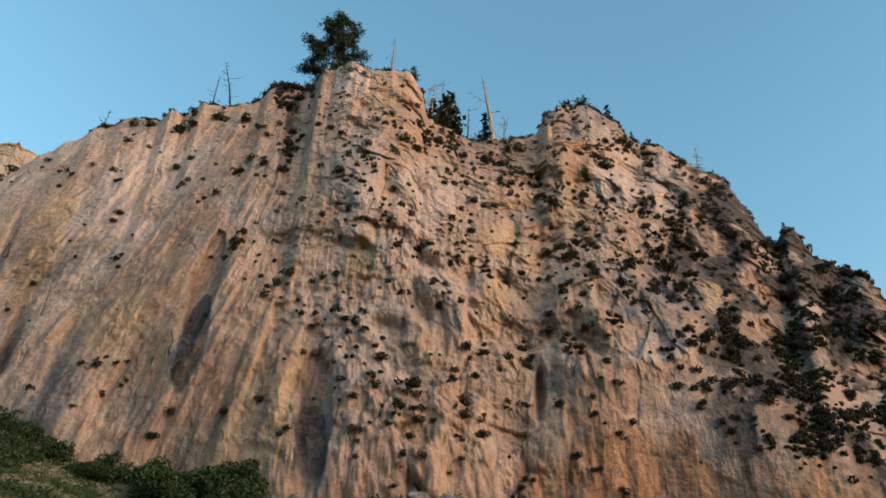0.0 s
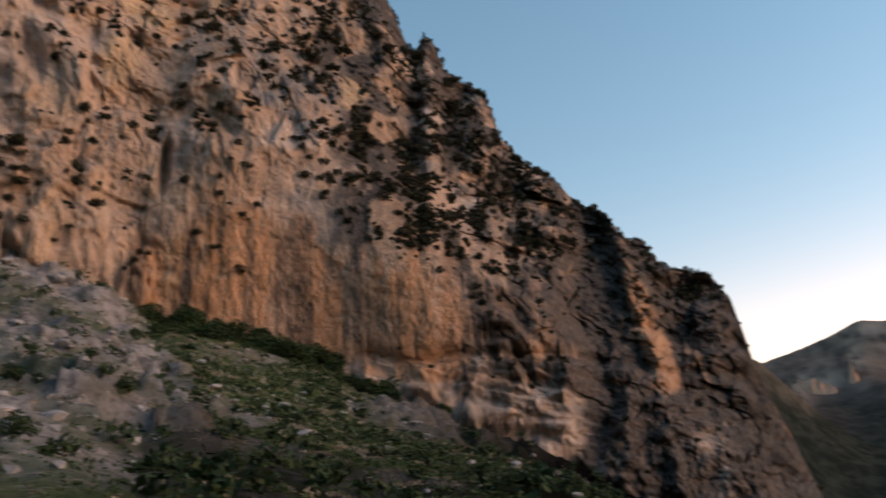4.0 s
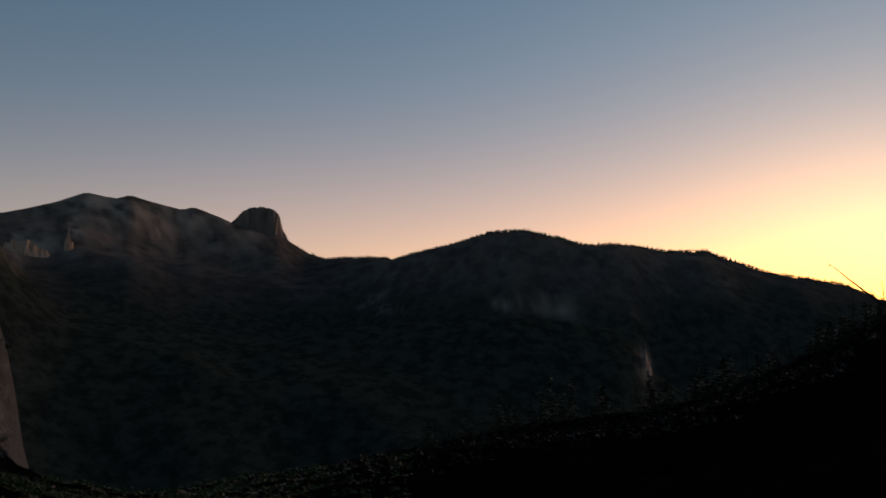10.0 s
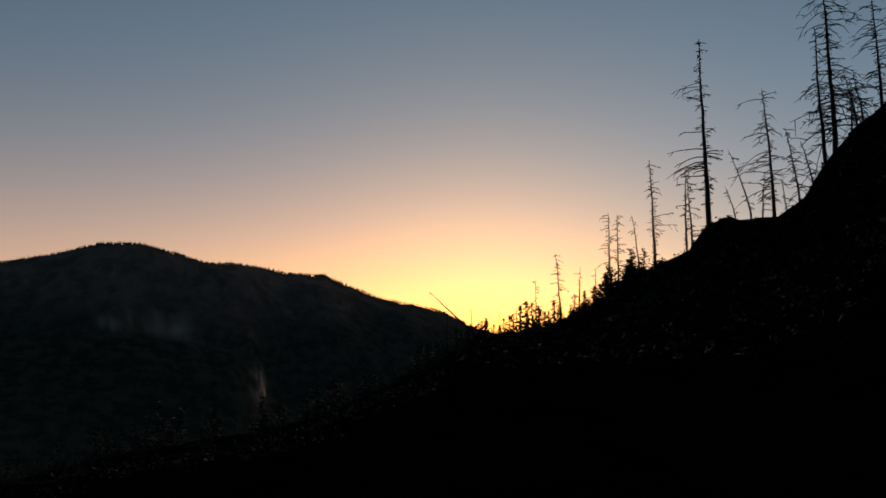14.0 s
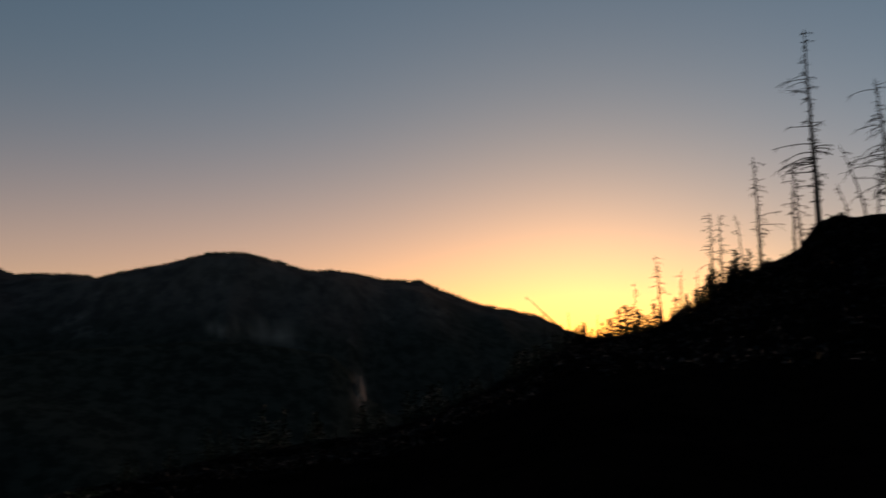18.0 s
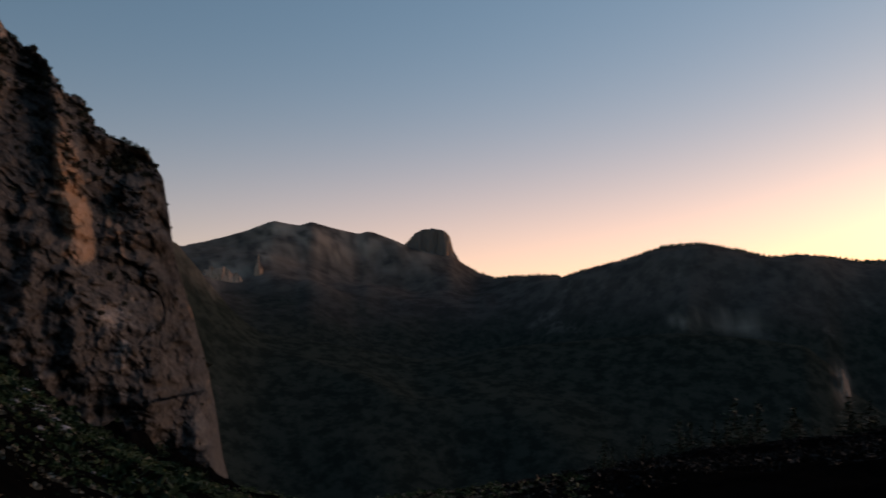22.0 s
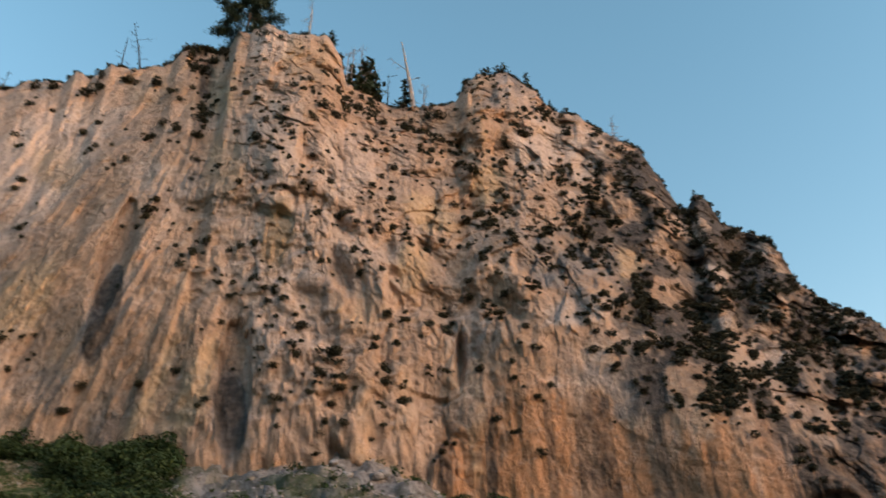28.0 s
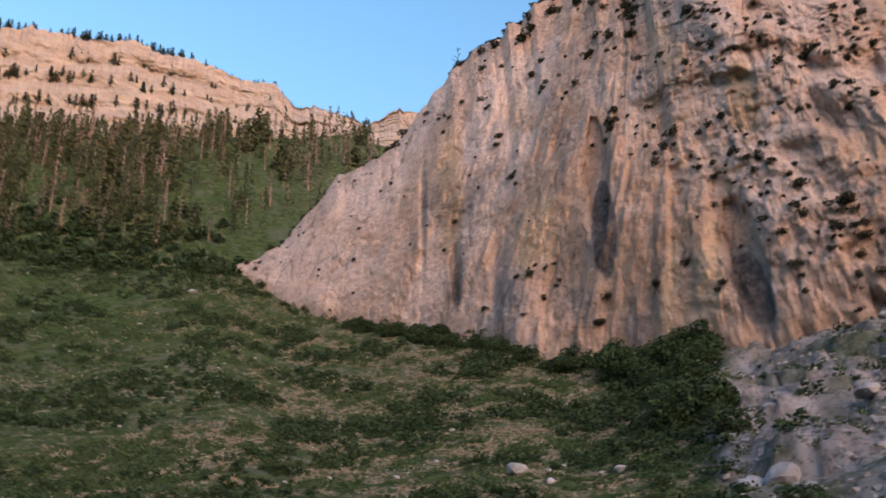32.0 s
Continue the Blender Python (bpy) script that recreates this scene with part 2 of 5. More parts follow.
DARK_MARKS = [(-14.4, 38.2, 0.65, 3.4, -0.12, 1.0), (7.8, 18.5, 0.37, 1.1, 0.05, 0.9), (25.5, 20.2, 1.1, 1.2, 0.22, 0.5), (-15.6, 41.0, 0.5, 1.6, 0.0, 0.8), (-30.2, 20.6, 0.35, 1.3, 0.0, 0.8)]
OCHRE_MARKS = [(-6.9, 31.2, 1.26, 2.8, 0.07, 1.0), (4.2, 29.1, 1.38, 1.7, 0.02, 1.0), (5.2, 33.1, 1.73, 1.4, -0.57, 0.9), (10.7, 34.9, 1.36, 1.3, 0.09, 1.0), (-11.6, 35.4, 1.82, 2.3, -0.16, 0.6), (-11.5, 20.7, 0.78, 3.0, 0.18, 0.9), (-14.7, 18.9, 0.52, 3.3, 0.30, 0.8), (-24.3, 24.2, 1.19, 2.8, 0.23, 0.6), (-24.0, 32.8, 2.07, 1.4, -0.28, 0.6), (-12.8, 39.9, 1.90, 1.5, -0.18, 0.4), (-5.1, 43.4, 2.89, 1.7, -0.10, 0.5), (8.5, 16.0, 1.21, 1.9, 0.06, 0.7), (0.2, 25.9, 2.21, 1.6, -0.02, 0.5), (21.4, 28.6, 0.94, 1.4, 0.19, 0.6), (-30.3, 28.1, 1.00, 4.4, 0.06, 0.7), (-23.0, 24.4, 0.86, 2.4, 0.11, 0.6)]
# orange stains; the strip at bearing 42.2 paints light caught by the pillar
RUST_GLOW_MARKS = [(13.0, 16.5, 4.41, 2.8, 0.10, 0.9), (16.6, 16.3, 2.55, 3.3, 0.13, 0.8), (-16.8, 21.7, 0.89, 2.2, 0.22, 0.8), (4.4, 37.9, 2.78, 1.8, 0.02, 0.6), (12.1, 20.4, 2.30, 1.0, 0.09, 0.8), (-3.1, 24.8, 2.59, 1.8, -0.06, 0.4), (-18.8, 17.0, 1.37, 1.4, -0.20, 0.5), (12.8, 12.8, 4.11, 2.2, -0.11, 0.6), (42.2, 11.3, 0.95, 5.4, -0.19, 1.0), (51.8, -2.0, 0.5, 3.4, -0.1, 0.8), (31.0, 12.4, 1.6, 2.6, 0.0, 0.8), (34.5, 10.2, 1.2, 2.0, 0.0, 0.8), (20.0, 13.1, 4.52, 2.7, -0.09, 0.4)]
PALE_MARKS = [(14.9, 37.2, 2.2, 1.7, 0.14, 1.0), (19.4, 36.2, 1.7, 1.6, 0.19, 0.95), (17.4, 25.3, 2.56, 0.9, 0.15, 0.8), (24.3, 22.8, 0.94, 1.0, 0.21, 0.8), (-1.6, 36.6, 2.71, 2.2, -0.05, 0.5), (9.0, 24.1, 2.19, 1.4, 0.06, 0.5), (15.1, 20.6, 2.27, 0.5, -0.95, 0.6), (-16.2, 33.6, 2.55, 1.1, -0.20, 0.4), (-41.0, 22.6, 4.25, 2.4, -0.03, 0.6), (-37.6, 27.8, 2.70, 2.4, -0.00, 0.4), (-8.9, 43.8, 2.06, 1.1, -0.15, 0.5), (26.1, 9.4, 4.69, 0.5, -0.36, 0.7), (31.8, 4.9, 2.6, 0.9, 0.0, 0.8), (34.8, 3.6, 2.2, 1.2, 0.0, 0.8), (37.8, 0.2, 1.8, 1.3, 0.0, 0.7), (45.8, 1.8, 1.5, 2.2, -0.2, 0.6)]
PILLAR = [(42.2, 11.3, 0.85, 5.6, -0.19, 1.0)]
# recesses and scrub patches whose shade is painted dark on the wall
FAR_DARK = [(38.8, 12.6, 1.9, 7.6, 0.02, 1.0), (38.4, 4.6, 1.5, 2.2, 0.0, 0.8), (45.3, 12.7, 2.3, 1.1, -0.1, 1.0), (41.8, 1.5, 0.9, 2.2, -0.3, 0.6), (33.0, 22.0, 1.5, 3.2, 0.05, 0.9), (29.6, 25.6, 1.1, 3.0, 0.25, 1.0), (19.4, 31.4, 1.0, 1.6, 0.0, 1.0), (25.0, 24.4, 1.3, 1.2, 0.1, 0.6), (31.5, 18.5, 1.3, 1.3, 0.0, 0.6), (31.5, 8.6, 1.6, 0.4, 0.0, 0.5)]


def marks(rows, az, el):
    """How strongly a set of marks shows at a place on the wall."""
    out = 0.0
    for a0, e0, wa, we, lean, k in rows:
        q = ((az - a0 - lean * (el - e0)) / wa) ** 2 + ((el - e0) / we) ** 2
        out = np.maximum(out, k * np.exp(-0.7 * q ** 2))
    return out


def niches(az, el):
    """Smooth grey hollows where slabs have fallen away: sharp at their edges."""
    out = 0.0
    for a0, e0, wa, we, lean in ((-18.6, 24.2, 0.95, 3.3, 0.13), (-9.0, 18.5, 1.2, 2.6, -0.11)):
        u = (az - a0 - lean * (el - e0)) / wa
        w = (el - e0) / we
        q = np.abs(u) ** 2.4 + np.abs(w) ** 2.4 + 0.35 * fbm(az / 0.8, el / 1.2, 0, 3, 141)
        out = np.maximum(out, 1 - smooth(0.8, 1.1, q))
    return out


def overhang_el(az):
    """Where the upright wall begins, above the stepped beds on the right."""
    return table([(14, 11.4), (18, 10.4), (22, 9.0), (25, 8.2), (28.4, 7.8), (33, 7.4), (38, 7.1), (43.3, 6.5), (48, 6.0), (50, 4.0), (51, 0.5), (53, -7.0)], az)


def beds(az, el):
    """Stepped beds between the slope and the overhanging foot of the wall."""
    foot = slope_el(az)
    lid = np.maximum(foot + 0.5, overhang_el(az))
    h = (el - foot + 0.25 * fbm(az / 2.0, el / 2.0, 0, 3, 131)) / (lid - foot)
    k = np.clip(1 - h, 0, 1) * 6
    k = (np.floor(k) + smooth(0.0, 0.35, k - np.floor(k))) / 6
    return smooth(17, 24, az) * (1 - smooth(47, 51, az)) * np.clip(k, 0, 1)


def low_band(az, el):
    """The orange foot of the wall, under the shrubby ledges."""
    lid = table([(2, 17.0), (6, 18.5), (12, 20.0), (18, 18.4), (24, 16.6), (30, 15.6), (37, 15.4), (44, 11.0), (50, 6.0)], az)
    return smooth(2, 7, az) * (1 - smooth(46, 51, az)) * (1 - smooth(-1.0, 1.0, el - lid + 1.6 * fbm(az / 2.2, el / 3.0, 0, 3, 133)))


def cliff_point(az, v):
    """The great wall: bearing and share of its height, 0 at the foot and 1 at the rim."""
    az, v = np.broadcast_arrays(np.asarray(az, float), np.asarray(v, float))
    rf = table(SLOPE_R, az)
    zf = rf * np.tan(np.radians(slope_el(az)))
    rr = table(RIM_R, az)
    s = np.radians(az) * 95.0  # metres along the wall
    end = smooth(-47.5, -44, az) * (1 - smooth(49, 53, az))
    ragged = -0.12 + (0.20 * fbm(s / 3.2, 0, 7, 3, 3) + 0.10 * fbm(s / 0.9, 0, 9, 2, 4)) * (0.25 + 0.75 * end)
    zr = rr * np.tan(np.radians(rim_el(az) + ragged))
    z = zf - 3.0 * (1 - smooth(0, 0.05, v)) + (zr - zf) * v
    el = slope_el(az) + (rim_el(az) - slope_el(az)) * v
    right = smooth(6, 14, az)
    # upright lower wall, set back higher up; the right half overhangs its foot
    prof = v - 0.16 * np.sin(np.pi * np.clip(v, 0, 1)) - right * 0.16 * np.sin(np.pi * np.clip(v / 0.5, 0, 1))
    base = rf - 1.0 + (rr - rf) * prof
    hgt = np.clip((zr - zf) / 25.0, 0.05, 1.0)
    left = 1 - smooth(-17, -9, az)
    low_right = right * (1 - smooth(17, 20, el)) * (1 - smooth(29, 34, az))
    rough = (1 - 0.85 * left) * (1 - 0.85 * low_right)
    grey, dark, ochre = marks(GREY_MARKS, az, el), marks(DARK_MARKS, az, el), marks(OCHRE_MARKS, az, el)
    rough = rough * (1 - 0.75 * np.clip(np.maximum(np.maximum(grey, ochre), marks(PALE_MARKS, az, el)), 0, 1))
    # the grain of the rock leans to the right as it climbs
    sl = s - 0.30 * (z - 40) * left + 1.0 * fbm(s / 20, z / 20, 2, 3, 61)
    d = 4.0 * fbm(s / 30, z / 45, 1, 2, 11)
    # broad rounded flutes, deepest on the left
    d = d + (0.45 + 0.55 * left) * (1 - 0.7 * low_right) * (np.abs(fbm(sl / 7.0, z / 38, 3, 3, 13)) - 0.35)
    d = d + (0.18 + 0.37 * left) * (1 - 0.7 * low_right) * (np.abs(fbm(sl / 2.2, z / 15, 5, 4, 15)) - 0.35)
    # knobs and hollows along the flutes
    d = d + 0.45 * left * fbm(sl / 3.4, z / 7.5, 11, 5, 17, 0.6)
    # broken faces at three sizes; beds dip down to the right
    tw = z + 0.30 * s + 1.3 * fbm(s / 12, z / 12, 8, 4, 71)
    sw = s - 0.15 * z + 1.3 * fbm(s / 11, z / 13, 9, 4, 72)
    d = d + (0.02 + rough) * 0.42 * facets(sw / 6.5, tw / 9.0, 81, 0.7)
    d = d + (0.02 + rough) * 0.20 * facets(sw / 2.4, tw / 3.0, 82, 0.8)
    d = d + (0.12 + rough) * 0.62 * fbm(sw / 4.2, tw / 3.8, 6, 6, 91, 0.6)
    d = d - 0.3 * (1 - smooth(-36, -26, az)) * (np.abs(fbm(sl / 2.2, z / 15, 5, 4, 15)) - 0.35)
    d = d + 0.09 * fbm(sl / 0.8, z / 1.6, 7, 4, 97, 0.6)
    # the far end stands in columns
    cols = smooth(27, 33, az) * (1 - 0.72 * low_band(az, el))
    d = d + cols * (2.3 * (np.abs(fbm(s / 7.0, z / 40, 31, 3, 93)) - 0.3) + 1.0 * fbm(s / 2.6, z / 4, 33, 5, 95, 0.6) + (1.8 - 1.2 * smooth(0.75, 1.0, v)) * facets(s / 5.0 + 0.4 * fbm(s / 6, z / 6, 1, 3, 96), z / 7.5, 98, 0.8))
    d = d + smooth(36, 42, az) * (0.34 * facets(s / 1.3, z / 1.6, 100, 0.8) + 0.5 * fbm(s / 1.5, z / 1.5, 35, 4, 99, 0.6))
    # sloping shelves that hold the shrubs
    shelf = tw / 7.0 + 0.5 * fbm(s / 9, z / 30, 4, 3, 75)
    saw = shelf - np.floor(shelf)
    broken = smooth(0.0, 0.4, fbm(s / 6, np.floor(shelf) * 7.3, 0, 2, 77))
    d = d + rough * 1.7 * broken * (smooth(0.0, 0.3, saw) - smooth(0.3, 1.0, saw)) * smooth(0.05, 0.2, v)
    # worn niches and proud faces
    d = d + 0.8 * grey + 1.2 * niches(az, el) + 2.6 * dark - 0.8 * ochre - 4.2 * marks(PILLAR, az, el) + 5.5 * marks(FAR_DARK[:2], az, el) + 2.6 * marks(FAR_DARK[2:3], az, el) + 2.4 * marks(FAR_DARK[3:], az, el)
    # thin pale beds step out under the overhang on the right
    d = d - 4.2 * beds(az, el) * (1 + 0.3 * fbm(s / 5, z / 2, 3, 3, 135))
    d = d + 1.0 * smooth(19, 23, az) * (1 - smooth(48, 50.5, az)) * np.exp(-(((el - overhang_el(az) - 0.1 + 0.12 * fbm(s / 6, 0, 0, 3, 137)) / 0.32) ** 2))
    # the square corner of the block that crowns the wall
    d = d - 2.2 * smooth(-13.2, -12.3, az + 0.5 * fbm(el / 1.5, az / 3, 0, 3, 143)) * (1 - smooth(-9.0, -3.0, az)) * smooth(33, 38, el)
    r = base + d * hgt * smooth(-0.03, 0.06, v + 0.02)
    # heights keep their angle as the face goes in and out
    k = smooth(0.0, 0.5, v)
    return polar(az, r, z * (k * r / np.maximum(base, 1.0) + 1 - k))


def slope_spot(az, el):
    """The place on the near slope that lies at an angle el, seen from the filmer."""
    r1 = float(table(SLOPE_R, az))
    lo, hi = 6.0, r1
    for _ in range(30):
        m = (lo + hi) / 2
        if math.degrees(math.atan2(float(ground_z(az, m)), m)) < el:
            lo = m
        else:
            hi = m
    x, y, _ = (float(c) for c in polar(az, lo, 0))
    return x, y, float(ground_z(az, lo))


# ---- materials ----
def material(name, rough=0.9):
    m = bpy.data.materials.new(name)
    m.use_nodes = True
    bsdf = m.node_tree.nodes["Principled BSDF"]
    bsdf.inputs["Roughness"].default_value = rough
    bsdf.inputs["Specular IOR Level"].default_value = 0.2
    return m, m.node_tree, bsdf


def coords(nt, scale=(1, 1, 1)):
    g = nt.nodes.new("ShaderNodeNewGeometry")
    mp = nt.nodes.new("ShaderNodeMapping")
    mp.inputs["Scale"].default_value = scale
    nt.links.new(g.outputs["Position"], mp.inputs["Vector"])
    return mp.outputs[0]


def noise_tex(nt, vec, scale, detail=4.0, rough=0.55, distort=0.0):
    n = nt.nodes.new("ShaderNodeTexNoise")
    n.inputs["Scale"].default_value = scale
    n.inputs["Detail"].default_value = detail
    n.inputs["Roughness"].default_value = rough
    n.inputs["Distortion"].default_value = distort
    nt.links.new(vec, n.inputs["Vector"])
    return n.outputs["Fac"]


def cells(nt, vec, scale, feature="F1"):
    """Broken blocks: the value of each block, or the distance to its edge."""
    n = nt.nodes.new("ShaderNodeTexVoronoi")
    n.feature = feature
    n.inputs["Scale"].default_value = scale
    nt.links.new(vec, n.inputs["Vector"])
    return n.outputs["Distance" if feature == "DISTANCE_TO_EDGE" else "Color"]


def warped(nt, vec, scale, amount):
    """Coordinates pushed about by noise, so that edges run unevenly."""
    n = nt.nodes.new("ShaderNodeTexNoise")
    n.inputs["Scale"].default_value = scale
    n.inputs["Detail"].default_value = 4.0
    nt.links.new(vec, n.inputs["Vector"])
    m = nt.nodes.new("ShaderNodeMix")
    m.data_type, m.blend_type = "RGBA", "LINEAR_LIGHT"
    m.inputs[0].default_value = amount
    nt.links.new(vec, m.inputs[6])
    nt.links.new(n.outputs["Color"], m.inputs[7])
    return m.outputs[2]


def ramp(nt, fac, a, b, lo=0.0, hi=1.0):
    r = nt.nodes.new("ShaderNodeMapRange")
    r.interpolation_type = "SMOOTHSTEP"
    nt.links.new(fac, r.inputs["Value"])
    for key, value in (("From Min", a), ("From Max", b), ("To Min", lo), ("To Max", hi)):
        r.inputs[key].default_value = value
    return r.outputs["Result"]


def maths(nt, op, a, b):
    n = nt.nodes.new("ShaderNodeMath")
    n.operation = op
    for k, v in enumerate((a, b)):
        if isinstance(v, (int, float)):
            n.inputs[k].default_value = v
        else:
            nt.links.new(v, n.inputs[k])
    return n.outputs[0]


def mixc(nt, fac, a, b, mode="MIX"):
    n = nt.nodes.new("ShaderNodeMix")
    n.data_type, n.blend_type = "RGBA", mode
    for key, v in ((0, fac), (6, a), (7, b)):
        if isinstance(v, (int, float)):
            n.inputs[key].default_value = v
        elif isinstance(v, tuple):
            n.inputs[key].default_value = (*v, 1)
        else:
            nt.links.new(v, n.inputs[key])
    return n.outputs[2]


def attr(nt, name):
    a = nt.nodes.new("ShaderNodeAttribute")
    a.attribute_name = name
    return a.outputs["Fac"]


def bump(nt, bsdf, height, strength, distance):
    b = nt.nodes.new("ShaderNodeBump")
    b.inputs["Strength"].default_value = strength
    b.inputs["Distance"].default_value = distance
    nt.links.new(height, b.inputs["Height"])
    nt.links.new(b.outputs[0], bsdf.inputs["Normal"])


def limestone():
    m, nt, bsdf = material("limestone", 0.92)
    p = coords(nt)
    tall = coords(nt, (1, 1, 0.12))
    flat = coords(nt, (0.35, 0.35, 1.6))
    c = mixc(nt, ramp(nt, noise_tex(nt, p, 0.09, 5), 0.38, 0.62), (0.50, 0.348, 0.268), (0.44, 0.275, 0.185))
    # runs of stain down the face
    c = mixc(nt, ramp(nt, noise_tex(nt, tall, 0.55, 5, 0.6, 0.4), 0.55, 0.72, 0.0, 0.45), c, (0.53, 0.38, 0.27))
    c = mixc(nt, ramp(nt, noise_tex(nt, coords(nt, (1, 1, 0.22)), 0.9, 5, 0.65), 0.56, 0.72, 0.0, 0.4), c, (0.22, 0.19, 0.18))
    c = mixc(nt, ramp(nt, noise_tex(nt, coords(nt, (1, 1, 0.25)), 1.6, 6, 0.7), 0.45, 0.62, 0.0, 0.42), c, (0.30, 0.20, 0.145))
    # broad marks, broken up at their edges
    grain = noise_tex(nt, p, 0.5, 6, 0.7)
    fray = lambda name: ramp(nt, maths(nt, "ADD", attr(nt, name), maths(nt, "MULTIPLY", maths(nt, "SUBTRACT", grain, 0.5), 0.9)), 0.15, 0.85)
    c = mixc(nt, fray("pale"), c, (0.57, 0.45, 0.395))
    c = mixc(nt, fray("ochre"), c, (0.51, 0.355, 0.23))
    c = mixc(nt, fray("rust_glow"), c, (0.47, 0.245, 0.135))
    c = mixc(nt, fray("grey"), c, (0.205, 0.195, 0.20))
    # bedding bands and lichen specks
    c = mixc(nt, ramp(nt, noise_tex(nt, flat, 0.8, 4), 0.58, 0.75, 0.0, 0.35), c, (0.23, 0.19, 0.165))
    c = mixc(nt, ramp(nt, noise_tex(nt, p, 1.7, 6, 0.7), 0.54, 0.66, 0.0, 0.55), c, (0.15, 0.13, 0.115))
    c = mixc(nt, ramp(nt, noise_tex(nt, p, 0.8, 6, 0.7), 0.55, 0.70, 0.0, 0.5), c, (0.58, 0.47, 0.41))
    # thin dark cracks and scabs, and small fresh scars
    c = mixc(nt, ramp(nt, noise_tex(nt, coords(nt, (2.2, 2.2, 0.7)), 1.0, 7, 0.75, 0.6), 0.56, 0.64, 0.0, 0.62), c, (0.13, 0.10, 0.085))
    c = mixc(nt, ramp(nt, noise_tex(nt, coords(nt, (1.6, 1.6, 0.9)), 1.3, 7, 0.75), 0.58, 0.66, 0.0, 0.5), c, (0.66, 0.51, 0.42))
    # joints between blocks, open only here and there, and blocks of slightly different tone
    blocks = warped(nt, coords(nt, (1, 1, 0.5)), 0.35, 1.6)
    joint = maths(nt, "MULTIPLY", ramp(nt, cells(nt, blocks, 0.28, "DISTANCE_TO_EDGE"), 0.0, 0.09, 1.0, 0.0), ramp(nt, noise_tex(nt, p, 0.22, 4, 0.6), 0.50, 0.62, 0.0, 0.6))
    c = mixc(nt, joint, c, (0.12, 0.085, 0.065))
    tone = cells(nt, blocks, 0.28)
    c = mixc(nt, 0.15, c, mixc(nt, tone, (0.28, 0.19, 0.14), (0.70, 0.52, 0.40)))
    # dark rock varnish, plus shade of recesses and the right end as colour
    dark = mixc(nt, ramp(nt, noise_tex(nt, p, 1.2, 6, 0.7), 0.4, 0.62), (0.060, 0.052, 0.050), (0.13, 0.105, 0.092))
    c = mixc(nt, fray("varnish_shade"), c, dark)
    nt.links.new(c, bsdf.inputs["Base Color"])
    small = warped(nt, coords(nt, (1, 1, 0.6)), 0.9, 0.9)
    h = maths(nt, "ADD", noise_tex(nt, p, 1.1, 8, 0.68), maths(nt, "MULTIPLY", noise_tex(nt, tall, 1.4, 5, 0.6), 0.6))
    h = maths(nt, "ADD", h, maths(nt, "MULTIPLY", cells(nt, small, 0.75), 0.55))
    h = maths(nt, "SUBTRACT", h, maths(nt, "MULTIPLY", joint, 0.6))
    bump(nt, bsdf, h, 0.95, 0.5)
    return m


def pale_rock(name="pale_rock", a=(0.44, 0.42, 0.42), b=(0.26, 0.25, 0.25)):
    m, nt, bsdf = material(name, 0.9)
    p = coords(nt)
    c = mixc(nt, ramp(nt, noise_tex(nt, p, 0.6, 6, 0.65), 0.35, 0.65), a, b)
    c = mixc(nt, ramp(nt, noise_tex(nt, p, 5.0, 4), 0.55, 0.7, 0, 0.5), c, (0.2, 0.18, 0.16))
    nt.links.new(c, bsdf.inputs["Base Color"])
    bump(nt, bsdf, noise_tex(nt, p, 3.0, 6, 0.65), 0.7, 0.2)
    return m


def crag_rock():
    m, nt, bsdf = material("crag_rock", 0.92)
    p, flat = coords(nt), coords(nt, (0.06, 0.06, 1.0))
    c = mixc(nt, ramp(nt, noise_tex(nt, p, 0.12, 5, 0.6), 0.38, 0.62), (0.41, 0.345, 0.285), (0.34, 0.28, 0.23))
    c = mixc(nt, ramp(nt, noise_tex(nt, flat, 0.45, 6, 0.65), 0.54, 0.66, 0.0, 0.6), c, (0.20, 0.16, 0.13))
    c = mixc(nt, ramp(nt, noise_tex(nt, flat, 0.9, 5, 0.6, 0.3), 0.52, 0.64, 0.0, 0.5), c, (0.50, 0.43, 0.365))
    c = mixc(nt, ramp(nt, noise_tex(nt, p, 0.7, 7, 0.72), 0.56, 0.66, 0.0, 0.6), c, (0.15, 0.12, 0.09))
    nt.links.new(c, bsdf.inputs["Base Color"])
    bump(nt, bsdf, maths(nt, "ADD", noise_tex(nt, flat, 1.2, 6, 0.65), noise_tex(nt, p, 0.6, 7, 0.68)), 0.9, 0.8)
    return m


